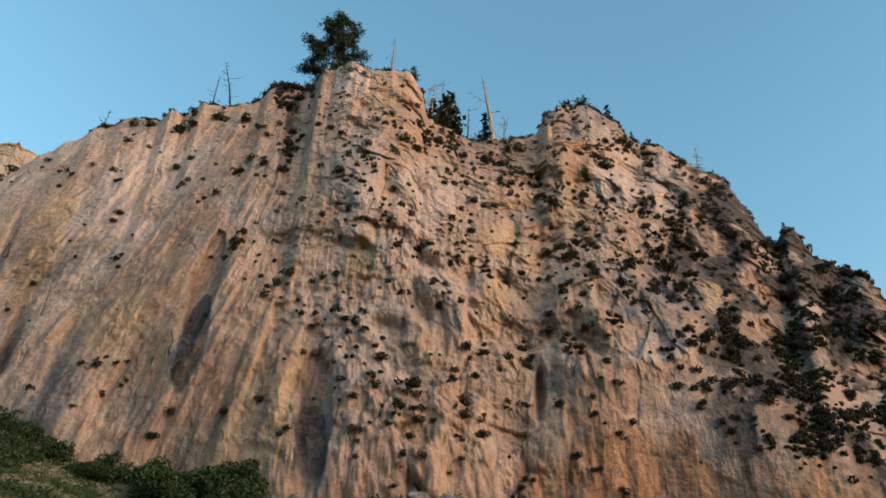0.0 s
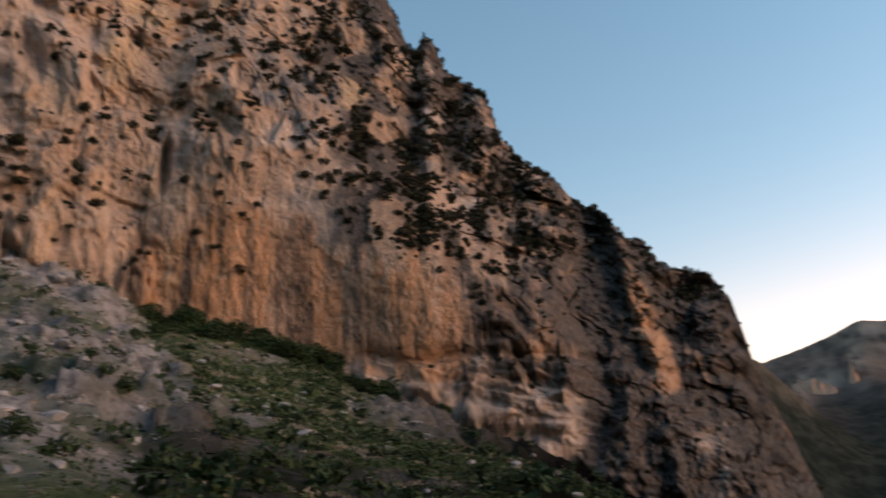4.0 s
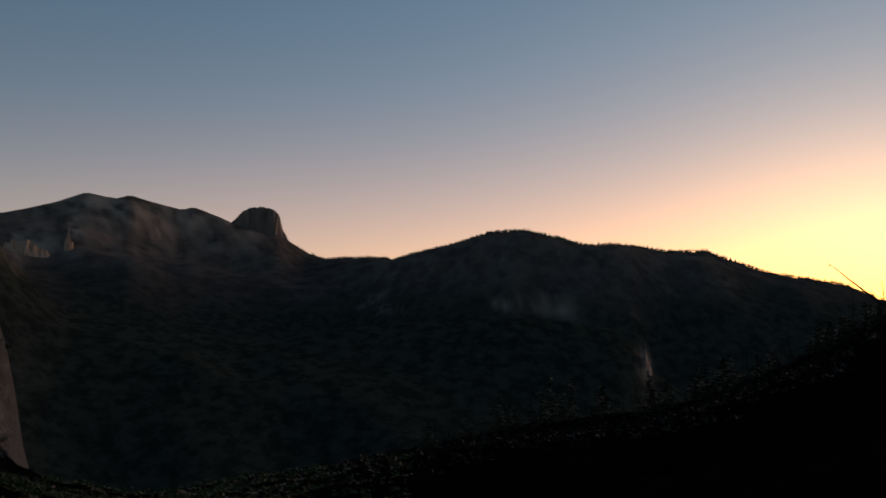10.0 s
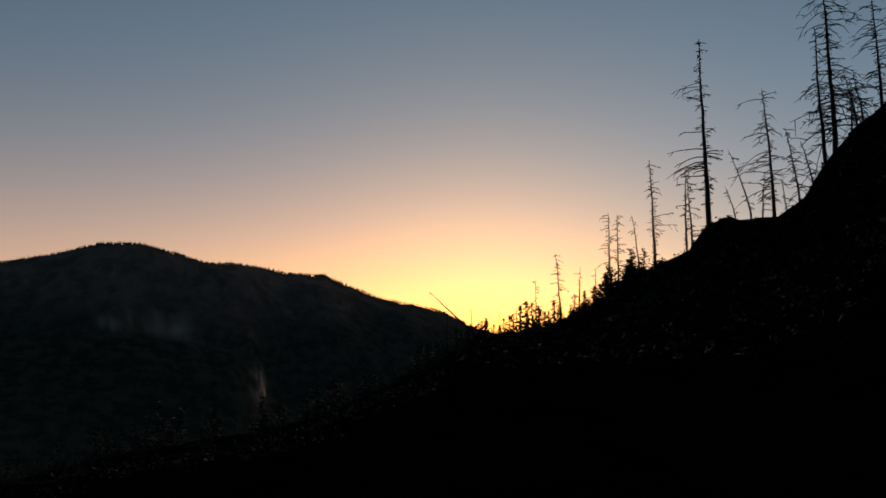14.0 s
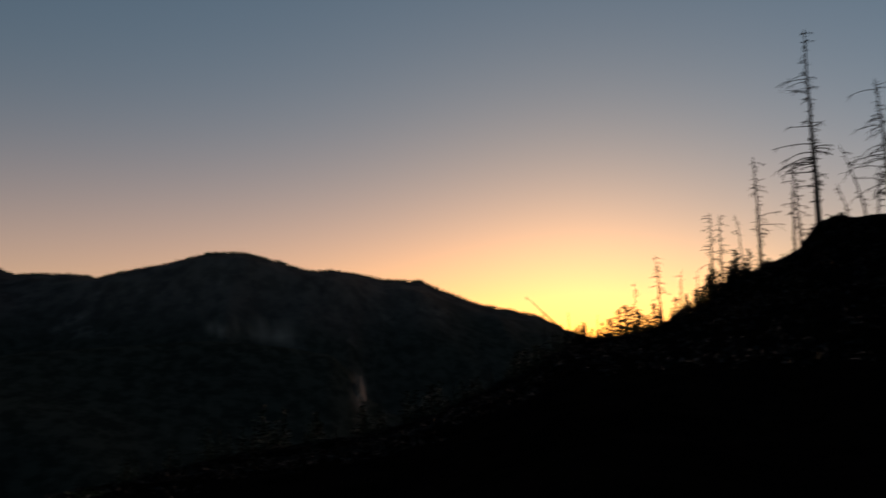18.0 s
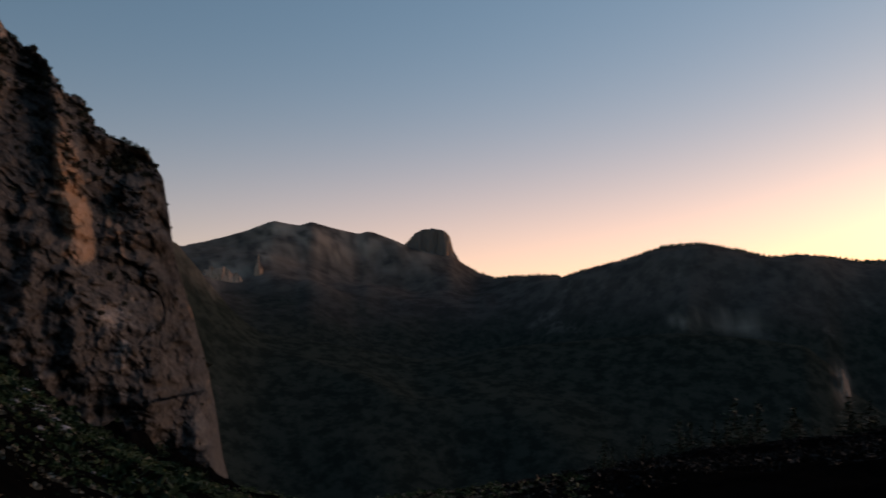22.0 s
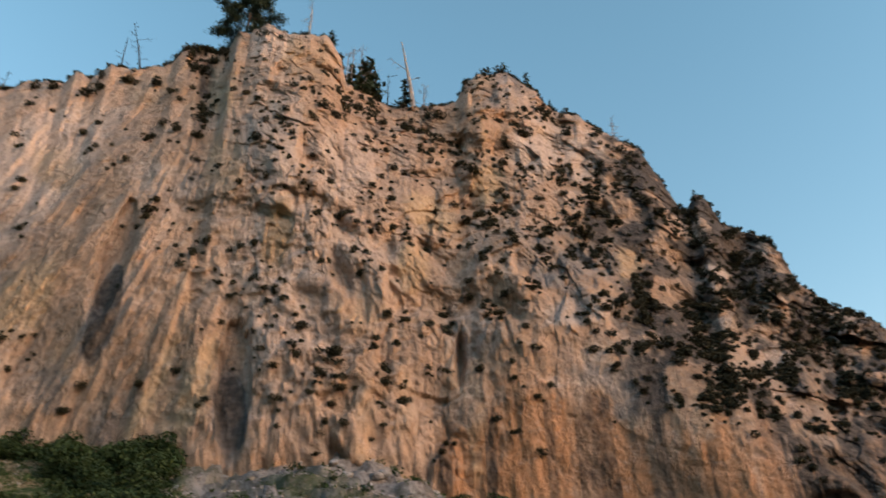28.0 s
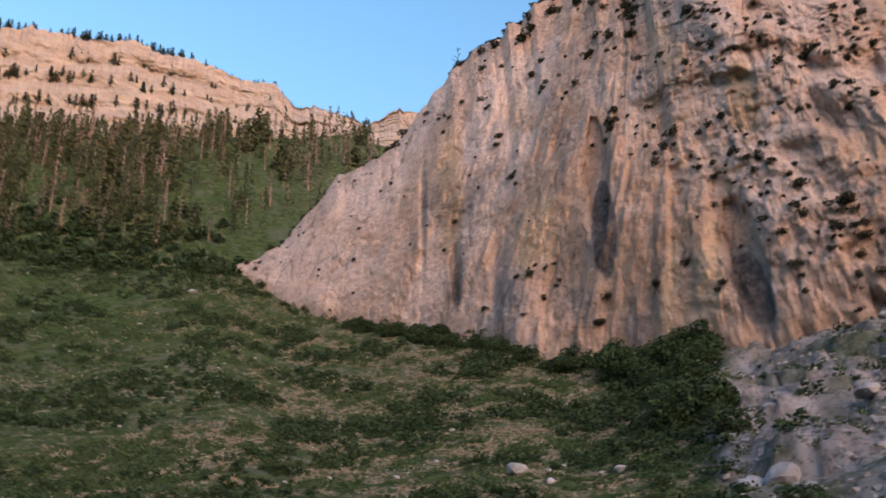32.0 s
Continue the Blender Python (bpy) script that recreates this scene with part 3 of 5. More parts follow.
def turf():
    m, nt, bsdf = material("slope_ground", 1.0)
    bsdf.inputs["Specular IOR Level"].default_value = 0.0
    p = coords(nt)
    soil = mixc(nt, ramp(nt, noise_tex(nt, p, 0.9, 6, 0.7), 0.35, 0.65), (0.13, 0.105, 0.075), (0.33, 0.275, 0.22))
    grass = mixc(nt, ramp(nt, noise_tex(nt, p, 0.7, 6, 0.68), 0.38, 0.62), (0.030, 0.056, 0.020), (0.076, 0.098, 0.038))
    c = mixc(nt, ramp(nt, noise_tex(nt, p, 0.75, 8, 0.78), 0.48, 0.58), grass, mixc(nt, ramp(nt, noise_tex(nt, p, 1.9, 5, 0.7), 0.42, 0.58), soil, grass))
    c = mixc(nt, attr(nt, "lush"), c, grass)
    rock = mixc(nt, ramp(nt, noise_tex(nt, p, 0.7, 6, 0.68), 0.35, 0.66), (0.36, 0.325, 0.315), (0.16, 0.145, 0.14))
    rock = mixc(nt, ramp(nt, noise_tex(nt, p, 2.6, 6, 0.72), 0.50, 0.62, 0.0, 0.7), rock, (0.085, 0.075, 0.065))
    c = mixc(nt, attr(nt, "stony"), c, rock)
    # far slopes: woods and bare rock, with haze put into the paler tones
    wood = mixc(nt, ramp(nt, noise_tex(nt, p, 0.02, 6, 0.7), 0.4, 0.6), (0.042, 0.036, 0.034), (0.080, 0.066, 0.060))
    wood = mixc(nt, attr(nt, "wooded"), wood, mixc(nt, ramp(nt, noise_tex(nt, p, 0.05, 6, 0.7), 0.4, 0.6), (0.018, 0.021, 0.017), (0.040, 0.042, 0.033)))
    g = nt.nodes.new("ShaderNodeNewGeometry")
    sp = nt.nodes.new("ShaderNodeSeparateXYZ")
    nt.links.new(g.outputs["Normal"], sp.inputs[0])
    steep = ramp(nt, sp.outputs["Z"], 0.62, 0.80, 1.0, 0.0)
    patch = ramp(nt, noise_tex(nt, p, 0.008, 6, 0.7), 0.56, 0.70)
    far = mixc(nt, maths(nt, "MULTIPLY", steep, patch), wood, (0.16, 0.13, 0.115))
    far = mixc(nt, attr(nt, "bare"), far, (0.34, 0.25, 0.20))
    # near-black ground colour stands in for the shade of the backlit slope
    backlit = mixc(nt, ramp(nt, noise_tex(nt, p, 0.4, 6, 0.7), 0.35, 0.65), (0.0025, 0.0025, 0.0025), (0.0060, 0.0055, 0.0050))
    c = mixc(nt, attr(nt, "backlit"), c, backlit)
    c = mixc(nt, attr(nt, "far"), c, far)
    nt.links.new(c, bsdf.inputs["Base Color"])
    bump(nt, bsdf, noise_tex(nt, p, 2.2, 7, 0.7), 0.8, 0.35)
    return m


def leafy(name, dark, light, rough=0.7):
    m, nt, bsdf = material(name, rough)
    g = nt.nodes.new("ShaderNodeNewGeometry")
    o = nt.nodes.new("ShaderNodeObjectInfo")
    c = mixc(nt, g.outputs["Random Per Island"], dark, light)
    c = mixc(nt, maths(nt, "MULTIPLY", o.outputs["Random"], 0.5), c, tuple(0.55 * v for v in dark))
    nt.links.new(c, bsdf.inputs["Base Color"])
    return m


def bark(name, a, b):
    m, nt, bsdf = material(name, 0.9)
    c = mixc(nt, ramp(nt, noise_tex(nt, coords(nt, (3, 3, 0.5)), 2.0, 5), 0.35, 0.65), a, b)
    nt.links.new(c, bsdf.inputs["Base Color"])
    bump(nt, bsdf, noise_tex(nt, coords(nt, (6, 6, 0.8)), 3.0, 5), 0.6, 0.05)
    return m


LIMESTONE = limestone()
CRAG = crag_rock()
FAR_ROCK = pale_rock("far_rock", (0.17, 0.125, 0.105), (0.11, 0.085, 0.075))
# brighter, warmer far rock that carries evening light in its colour
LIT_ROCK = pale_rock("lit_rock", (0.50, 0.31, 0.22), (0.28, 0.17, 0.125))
PALE = pale_rock("pale_rock", (0.42, 0.40, 0.40), (0.25, 0.235, 0.23))
TURF = turf()
SHRUB = leafy("shrub_leaf", (0.024, 0.024, 0.013), (0.054, 0.048, 0.026))
THICKET = leafy("thicket_leaf", (0.020, 0.042, 0.015), (0.055, 0.088, 0.032))
HERB = leafy("herb_leaf", (0.042, 0.078, 0.026), (0.105, 0.142, 0.054))
STRAW = leafy("straw", (0.17, 0.14, 0.095), (0.42, 0.36, 0.27))
NEEDLE = leafy("needles", (0.016, 0.030, 0.015), (0.045, 0.065, 0.032))
WOODS = leafy("wood_needles", (0.060, 0.076, 0.036), (0.120, 0.135, 0.064))
DRY = leafy("dry_needles", (0.20, 0.15, 0.115), (0.36, 0.275, 0.225))
# scrub against the sunset: its shade is put into the near-black leaves
BACKLIT = leafy("backlit_scrub", (0.006, 0.006, 0.005), (0.014, 0.012, 0.010))
BARK = bark("bark", (0.11, 0.075, 0.05), (0.06, 0.045, 0.035))
SILVER = bark("weathered_wood", (0.44, 0.38, 0.35), (0.26, 0.22, 0.20))
DEADWOOD = bark("dead_wood", (0.36, 0.28, 0.23), (0.22, 0.17, 0.14))
CHAR = bark("charred_wood", (0.05, 0.042, 0.036), (0.025, 0.022, 0.02))


# ---- mesh helpers ----
def mesh_of(name, verts, faces, mat, attrs=None, shade=False):
    verts = np.asarray(verts, np.float32)
    faces = np.asarray(faces, np.int32)
    me = bpy.data.meshes.new(name)
    n, k = faces.shape
    me.vertices.add(len(verts))
    me.vertices.foreach_set("co", verts.ravel())
    me.loops.add(n * k)
    me.loops.foreach_set("vertex_index", faces.ravel())
    me.polygons.add(n)
    me.polygons.foreach_set("loop_start", np.arange(0, n * k, k, dtype=np.int32))
    me.polygons.foreach_set("use_smooth", np.full(n, shade))
    me.update(calc_edges=True)
    for key, values in (attrs or {}).items():
        me.attributes.new(key, "FLOAT", "POINT").data.foreach_set("value", np.asarray(values, np.float32).ravel())
    me.materials.append(mat)
    return me


def grid_faces(nu, nv):
    i = np.arange((nu - 1) * (nv - 1))
    a = (i // (nv - 1)) * nv + i % (nv - 1)
    return np.stack([a, a + nv, a + nv + 1, a + 1], 1)


def part(name, me, parent=None, label=""):
    ob = new(name, me)
    ob.parent = parent
    return tagged(ob, label)


def leaf_cloud(centres, sizes, rng, squash=1.0):
    """Small four-cornered leaves, each turned its own way."""
    n = len(centres)
    a = rng.normal(size=(n, 3))
    a /= np.linalg.norm(a, axis=1)[:, None]
    b = np.cross(a, rng.normal(size=(n, 3)))
    b /= np.linalg.norm(b, axis=1)[:, None]
    s = np.asarray(sizes)[:, None]
    w = s * rng.uniform(0.35, 0.7, (n, 1))
    v = np.stack([centres - a * s, centres + b * w, centres + a * s, centres - b * w], 1)
    return v.reshape(-1, 3), np.arange(4 * n).reshape(-1, 4)


def tube(points, radii, sides=6):
    p = np.asarray(points, float)
    n = len(p)
    d = np.gradient(p, axis=0)
    d /= np.linalg.norm(d, axis=1)[:, None] + 1e-9
    ref = np.where(np.abs(d[:, 2:3]) > 0.8, np.array([[1.0, 0, 0]]), np.array([[0, 0, 1.0]]))
    u = np.cross(d, ref)
    u /= np.linalg.norm(u, axis=1)[:, None] + 1e-9
    w = np.cross(d, u)
    t = np.linspace(0, 2 * np.pi, sides, endpoint=False)
    ring = p[:, None] + np.asarray(radii)[:, None, None] * (np.cos(t)[None, :, None] * u[:, None] + np.sin(t)[None, :, None] * w[:, None])
    f = []
    for i in range(n - 1):
        for k in range(sides):
            f.append((i * sides + k, i * sides + (k + 1) % sides, (i + 1) * sides + (k + 1) % sides, (i + 1) * sides + k))
    return ring.reshape(-1, 3), np.array(f)


def merge(pieces):
    vs, fs, o = [], [], 0
    for v, f in pieces:
        vs.append(v)
        fs.append(np.asarray(f) + o)
        o += len(v)
    return np.concatenate(vs), np.concatenate(fs)


# ---- ground, one sheet from the filmer's feet to the skyline ----
def build_ground():
    az = np.concatenate([np.arange(-180, -68, 2.0), np.arange(-68, 143, 0.34), np.arange(143, 179.5, 2.0), [180.0]])
    r = np.concatenate([[0.01, 0.7, 1.5], np.geomspace(2.2, 25, 40), np.arange(25.5, 132, 0.65), np.geomspace(133, 330, 60), np.geomspace(336, 3500, 150), [3900, 4600]])
    A, R = np.meshgrid(az, r, indexing="ij")
    Z = ground_z(A, R)
    x, y, _ = polar(A, R, 0)
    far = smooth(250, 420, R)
    stony = rib(A, R) * np.clip(0.85 + 0.6 * fbm(x / 4, y / 4, 0, 4, 51), 0.2, 1)
    stony = np.maximum(stony, smooth(9, 14, A) * (1 - smooth(60, 70, A)) * (0.8 - 0.5 * smooth(34, 44, A)) * np.clip(0.05 + 1.4 * fbm(x / 3.2, y / 3.2, 0, 4, 53, 0.65), 0, 1))
    stony = np.maximum(stony, foot_apron(A, R) * np.clip(0.8 + 0.7 * fbm(x / 4, y / 4, 0, 4, 55), 0.2, 1))
    stony = np.maximum(stony, 0.22 * (1 - smooth(-30, -16, A)) * np.clip(1.3 * fbm(x / 2, y / 2, 0, 4, 57) - 0.3, 0, 1))
    # where the ground is coloured near-black as backlit shade, from the right-hand slope on
    backlit = np.maximum(smooth(14, 38, A), 0.8 * smooth(2, 12, A) * (1 - smooth(26, 48, R))) * (1 - smooth(165, 180, A)) * smooth(1, 7, R)
    lush = smooth(2, 9, R) * np.maximum(1 - smooth(-46, -38, A), smooth(140, 178, A)) * np.maximum(smooth(92, 108, R), 1 - smooth(38, 62, R + 14 * fbm(x / 14, y / 14, 0, 3, 69)))
    el = np.degrees(np.arctan2(Z, R))
    # pale rock faces; the one at bearing 52.7 has its lit look painted in
    bare = spot(A, el, 52.7, 6.2, 1.3, 0.5) + spot(A, el, 93.9, -1.2, 0.35, 0.9) + 0.8 * spot(A, el, 84.6, 3.1, 1.0, 0.35) + 0.95 * spot(A, el, 88.0, 2.9, 1.5, 0.4) + 0.7 * spot(A, el, 55.5, 9.3, 2.0, 0.45) + 0.35 * spot(A, el, 61, 8.3, 5.0, 0.9)
    bare = bare + 0.7 * spot(A, el, 55.2, 7.0, 0.45, 0.9) + 0.35 * spot(A, el, 51.6, 5.0, 0.6, 0.5)
    # higher slopes lightened, standing in for haze and warm evening light
    bare = bare + 0.26 * smooth(4.0, 7.5, el) * (1 - smooth(66, 71, A)) + 0.10 * smooth(2.5, 6.5, el) * smooth(70, 76, A)
    bare = np.clip(bare * (0.8 + 0.7 * fbm(A * 1.7, el * 2.1, 0, 3, 59)), 0, 1) * far
    me = mesh_of("ground", np.stack([x, y, Z], -1).reshape(-1, 3), grid_faces(len(az), len(r))[:, ::-1], TURF, {"stony": stony, "far": far, "bare": bare, "backlit": backlit, "lush": lush, "wooded": np.maximum(1 - smooth(1150, 1330, R), 0.88 * (1 - smooth(2.4, 5.4, el + 0.9 * fbm(x / 260, y / 260, 0, 4, 61))))}, True)
    return tagged(new("ground", me), "green stony mountainside falling to a dark wooded valley and far ranges", "ground", kind="structure")


build_ground()


# ---- the great wall ----
def build_cliff():
    az = np.linspace(-47.4, 53.5, 1300)
    v = np.linspace(-0.02, 1.0, 370)
    A, V = np.meshgrid(az, v, indexing="ij")
    x, y, z = cliff_point(A, V)
    # the top falls away behind the rim
    back = []
    for push, drop in ((4, 0.5), (10, 2.0), (22, 9.0), (45, 40.0), (60, 95.0)):
        k = 1 + push / np.hypot(x[:, -1], y[:, -1])
        zb = z[:, -1] - drop * np.clip((z[:, -1] - 10) / 60, 0.1, 1) - push * 0.12
        back.append((x[:, -1] * k, y[:, -1] * k, zb))
    x, y, z = (np.concatenate([c, np.stack([b[i] for b in back], 1)], 1) for i, c in enumerate((x, y, z)))
    nv = x.shape[1]
    A = np.concatenate([A, np.repeat(A[:, -1:], 5, 1)], 1)
    V = np.concatenate([V, np.ones((len(az), 5))], 1)
    el = np.degrees(np.arctan2(z, np.hypot(x, y)))
    s = np.radians(A) * 95
    lean = s - 0.30 * (z - 40) * (1 - smooth(-17, -9, A)) + 0.5 * fbm(s / 14, z / 14, 2, 3, 201)
    runs = fbm(lean / 3.0, z / 24, 0, 5, 203, 0.5)
    greys = fbm(lean / 3.6, z / 22, 9, 5, 213, 0.5)
    broad = fbm(s / 13, z / 22, 0, 4, 207)
    left = 1 - smooth(-20, -8, A)
    under = smooth(17, 22, A) * (1 - smooth(-0.3, 0.3, el - overhang_el(A) + 0.35 * fbm(s / 4, z / 3, 20, 3, 245)))
    band = low_band(A, el) * (1 - under)
    broken = smooth(9, 15, A) * (1 - under) * (1 - band)
    streak = smooth(-0.3, 0.4, fbm(s / 3.0, z / 26, 14, 4, 229))
    stain = smooth(0.0, 0.55, fbm(lean / 2.2, z / 14, 16, 4, 231))
    specks = smooth(-0.2, 0.35, fbm(s / 4.0, z / 5, 26, 5, 241))
    ends = smooth(40, 44, A)
    ochre = 0.30 * smooth(0.12, 0.5, runs) * (0.8 - 0.2 * left) + 0.2 * smooth(0.15, 0.5, broad) + 0.9 * marks(OCHRE_MARKS, A, el)
    rust_glow = marks(RUST_GLOW_MARKS, A, el) * (0.75 + 0.5 * runs)
    rust_glow = np.maximum(rust_glow, band * (0.92 - 0.34 * smooth(23, 33, A)) * (0.45 + 0.6 * streak))
    # far end made more orange, putting the sunset's warmth into the colour
    rust_glow = np.maximum(rust_glow, (1 - 0.5 * under) * ends * (0.75 + 0.3 * specks))
    rust_glow = rust_glow * (1 - 0.9 * under)
    grey = 0.35 * smooth(0.05, 0.5, fbm(s / 9, z / 16, 3, 4, 211)) + 0.35 * smooth(0.14, 0.45, greys) * (0.3 + 0.2 * left) + 0.30 * broken * specks + 0.22 * (1 - smooth(-27, -15, A)) * stain
    grey = np.maximum(grey * (1 - 0.85 * band), marks(GREY_MARKS, A, el))
    grey = grey * (1 - 0.8 * np.clip(marks(OCHRE_MARKS, A, el) + marks(PALE_MARKS, A, el), 0, 1))
    grey = np.maximum(grey, under * (0.35 + 0.5 * smooth(-0.3, 0.4, fbm(s / 5, z / 3, 30, 4, 247))))
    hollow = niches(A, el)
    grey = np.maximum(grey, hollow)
    # gullies and recesses are darkened as well, their shade put into the colour
    varnish_shade = 0.3 * smooth(0.3, 0.6, fbm(s / 4, z / 15, 5, 4, 223)) + 0.55 * marks(DARK_MARKS, A, el) + 0.40 * hollow + 0.30 * marks(GREY_MARKS[:2], A, el)
    varnish_shade = varnish_shade + broken * smooth(17, 25, A) * (0.12 + 0.62 * specks) + 0.12 * (1 - smooth(-24, -12, A)) * stain
    varnish_shade = varnish_shade * (1 - 0.75 * band) + band * 0.55 * smooth(0.15, 0.5, fbm(s / 1.8, z / 24, 22, 4, 237))
    varnish_shade = varnish_shade + band * smooth(25, 33, A) * (0.12 + 0.42 * smooth(-0.2, 0.4, fbm(s / 2.6, z / 16, 36, 4, 253)))
    # right end and stepped beds darkened, standing in for weaker light there
    varnish_shade = varnish_shade + (0.16 + 0.22 * specks) * smooth(15, 24, A) * smooth(14, 19, el + 0.25 * (A - 24)) + smooth(34, 40, A) * (0.26 + 0.34 * specks + 0.45 * smooth(0.0, 0.35, fbm(s / 1.7, z / 2.0, 38, 4, 255, 0.6))) + 0.12 * smooth(46, 49, A) + under * 0.3 * smooth(34, 40, A) + under * (0.25 + 0.3 * smooth(34, 40, A)) * smooth(0.05, 0.4, fbm(s / 6, z / 2.5, 28, 4, 243))
    varnish_shade = np.maximum(varnish_shade, np.clip(marks(FAR_DARK, A, el) * (1.15 - 0.35 * streak), 0, 1))
    varnish_shade = varnish_shade * (1 - 0.8 * np.clip(marks(PALE_MARKS[-5:], A, el), 0, 1)) * (1 - 0.9 * np.clip(marks(PILLAR, A, el), 0, 1))
    pale = marks(PALE_MARKS, A, el) + 0.44 * (1 - smooth(-28, -13, A)) + 0.70 * spot(A, el, -5, 31, 10.0, 7.5) + 0.35 * smooth(0.1, 0.5, fbm(lean / 6, z / 25, 12, 4, 225))
    pale = pale + 0.55 * band * smooth(21, 27, A) * smooth(0.0, 0.5, fbm(s / 2.4, z / 20, 32, 4, 249)) + 0.35 * broken * smooth(0.0, 0.4, fbm(s / 5, z / 4, 34, 4, 251)) * (1 - ends)
    pale = pale + under * 0.75 * smooth(-0.35, 0.15, fbm(s / 4, z / 0.9, 24, 3, 239))
    clip = lambda q: np.clip(q, 0, 1)
    me = mesh_of("cliff", np.stack([x, y, z], -1).reshape(-1, 3), grid_faces(len(az), nv)[:, ::-1], LIMESTONE, {"ochre": clip(ochre), "rust_glow": clip(rust_glow), "grey": clip(grey), "varnish_shade": clip(varnish_shade), "pale": clip(pale)}, True)
    return tagged(new("cliff", me), "tall fluted limestone cliff, tan and orange with grey streaks", "cliff", kind="structure")


build_cliff()


def crag_r(A, V):
    s = np.radians(A) * 240
    band = V * 5 + 0.14 * fbm(s / 45, V * 2, 0, 3, 303)
    saw = band - np.floor(band)
    return 234 + 26 * (np.floor(band) + smooth(0.25, 1.0, saw)) / 5 + 1.8 * fbm(s / 22, V * 7, 1, 4, 305) + 0.7 * fbm(s / 4, V * 12, 2, 4, 307, 0.6)


def build_crag():
    """The banded upper cliffs behind the woods."""
    top = [(-70, 34.23), (-65.5, 34.93), (-63.3, 35.73), (-58.5, 35.93), (-56.1, 36.43), (-53.4, 35.93), (-51.2, 36.03), (-48.9, 35.63), (-47.5, 35.03), (-44.7, 35.13), (-43.0, 33.63), (-41.4, 33.73), (-38.5, 33.13), (-37.1, 32.63), (-35.7, 33.13), (-34.3, 33.73), (-30, 32.73)]
    az = np.linspace(-70, -30, 520)
    v = np.linspace(-0.15, 1, 130)
    A, V = np.meshgrid(az, v, indexing="ij")
    e0 = table(MID_EL, A) - 0.8
    e1 = table(top, A) + 0.12 * fbm(A * 4, 0, 0, 3, 301)
    r = crag_r(A, V)
    z = r * np.tan(np.radians(e0 + (e1 - e0) * V))
    rb = r[:, -1:] + np.array([[8, 30, 60]])
    zb = z[:, -1:] + np.array([[1, -6, -60]])
    r, z = np.concatenate([r, rb], 1), np.concatenate([z, zb], 1)
    A = np.concatenate([A, np.repeat(A[:, -1:], 3, 1)], 1)
    x, y, _ = polar(A, r, 0)
    me = mesh_of("crag", np.stack([x, y, z], -1).reshape(-1, 3), grid_faces(*A.shape)[:, ::-1], CRAG, None, False)
    return tagged(new("upper_crag", me), "banded pale tan limestone cliffs above the woods", "cliff", kind="structure")


build_crag()


def build_mesa():
    """The round-topped butte on the far range."""
    az = np.linspace(64.8, 69.0, 120)
    v = np.linspace(0, 1, 40)
    top = [(64.8, 8.3), (65.3, 8.75), (65.7, 9.25), (66.2, 9.5), (67.0, 9.58), (67.8, 9.45), (68.25, 9.0), (68.5, 8.0), (69.0, 7.2)]
    A, V = np.meshgrid(az, v, indexing="ij")
    e = 6.6 + (table(top, A) - 6.6) * V + 0.03 * fbm(A * 7, V * 2, 0, 3, 311) * V
    r = 2560 + 60 * V + 14 * fbm(A * 2.5, V * 1.5, 0, 3, 313)
    rb = r[:, -1:] + np.array([[40, 160]])
    x, y, _ = polar(np.concatenate([A, A[:, -1:], A[:, -1:]], 1), np.concatenate([r, rb], 1), 0)
    zf = r * np.tan(np.radians(e))
    z = np.concatenate([zf, zf[:, -1:] + np.array([[2, -120]])], 1)
    zero = np.zeros(z.shape)
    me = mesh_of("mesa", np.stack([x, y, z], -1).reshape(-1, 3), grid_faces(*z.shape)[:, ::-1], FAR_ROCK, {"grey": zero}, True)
    return tagged(new("far_butte", me), "round-topped rock butte on the far skyline", "butte", kind="structure")


build_mesa()


def build_outcrops():
    """Bare rock faces on the far slopes; the light they catch is put into their colour."""
    for az0, el0, wide, high, blunt in ((52.3, 6.1, 1.75, 1.05, 0.55), (54.75, 6.7, 0.32, 1.3, 0.8), (93.95, -0.8, 0.42, 1.4, 0.5)):
        lo, hi = 420.0, float(table(FAR_R, az0))
        rs = np.linspace(lo, hi, 500)
        el = np.degrees(np.arctan2(ground_z(np.full(500, az0), rs), rs))
        r0 = float(rs[np.argmax(el > el0 - high / 2)])
        az = np.linspace(az0 - wide, az0 + wide, 60)
        v = np.linspace(0, 1, 26)
        A, V = np.meshgrid(az, v, indexing="ij")
        u = (A - az0) / wide
        top = np.clip(1 - u * u, 0, 1) ** blunt * (0.8 + 0.3 * fbm(A * 4 / max(wide, 0.4), 0, 0, 3, 331))
        r = r0 - 4 + r0 * 0.012 * V + 5 * fbm(A * 4, V * 1.5, 0, 3, 333) - 14 * (1 - u * u)
        e = el0 - high * 0.75 + high * 1.25 * top * V
        x, y, _ = polar(A, r, 0)
        z = r * np.tan(np.radians(e))
        xb, yb, _ = polar(A[:, -1:], r[:, -1:] + 120, 0)
        x, y, z = np.concatenate([x, xb], 1), np.concatenate([y, yb], 1), np.concatenate([z, z[:, -1:] - 30], 1)
        zero = np.zeros(z.shape)
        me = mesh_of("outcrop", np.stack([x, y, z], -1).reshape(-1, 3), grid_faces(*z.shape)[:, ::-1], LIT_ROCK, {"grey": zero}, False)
        tagged(new("far_outcrop", me), "bare rock face on the far mountainside, the light on it put into its colour", "outcrop", "far rock faces", "structure")


build_outcrops()


# ---- vegetation and stones ----
RNG = np.random.default_rng(7)


def blob_points(n, rng, lobes, rx, rz):
    """Points in the outer part of a lumpy crown that stands on its base."""
    c = rng.normal(size=(lobes, 3)) * np.array([rx * 0.30, rx * 0.30, rz * 0.20]) + np.array([0, 0, rz * 0.45])
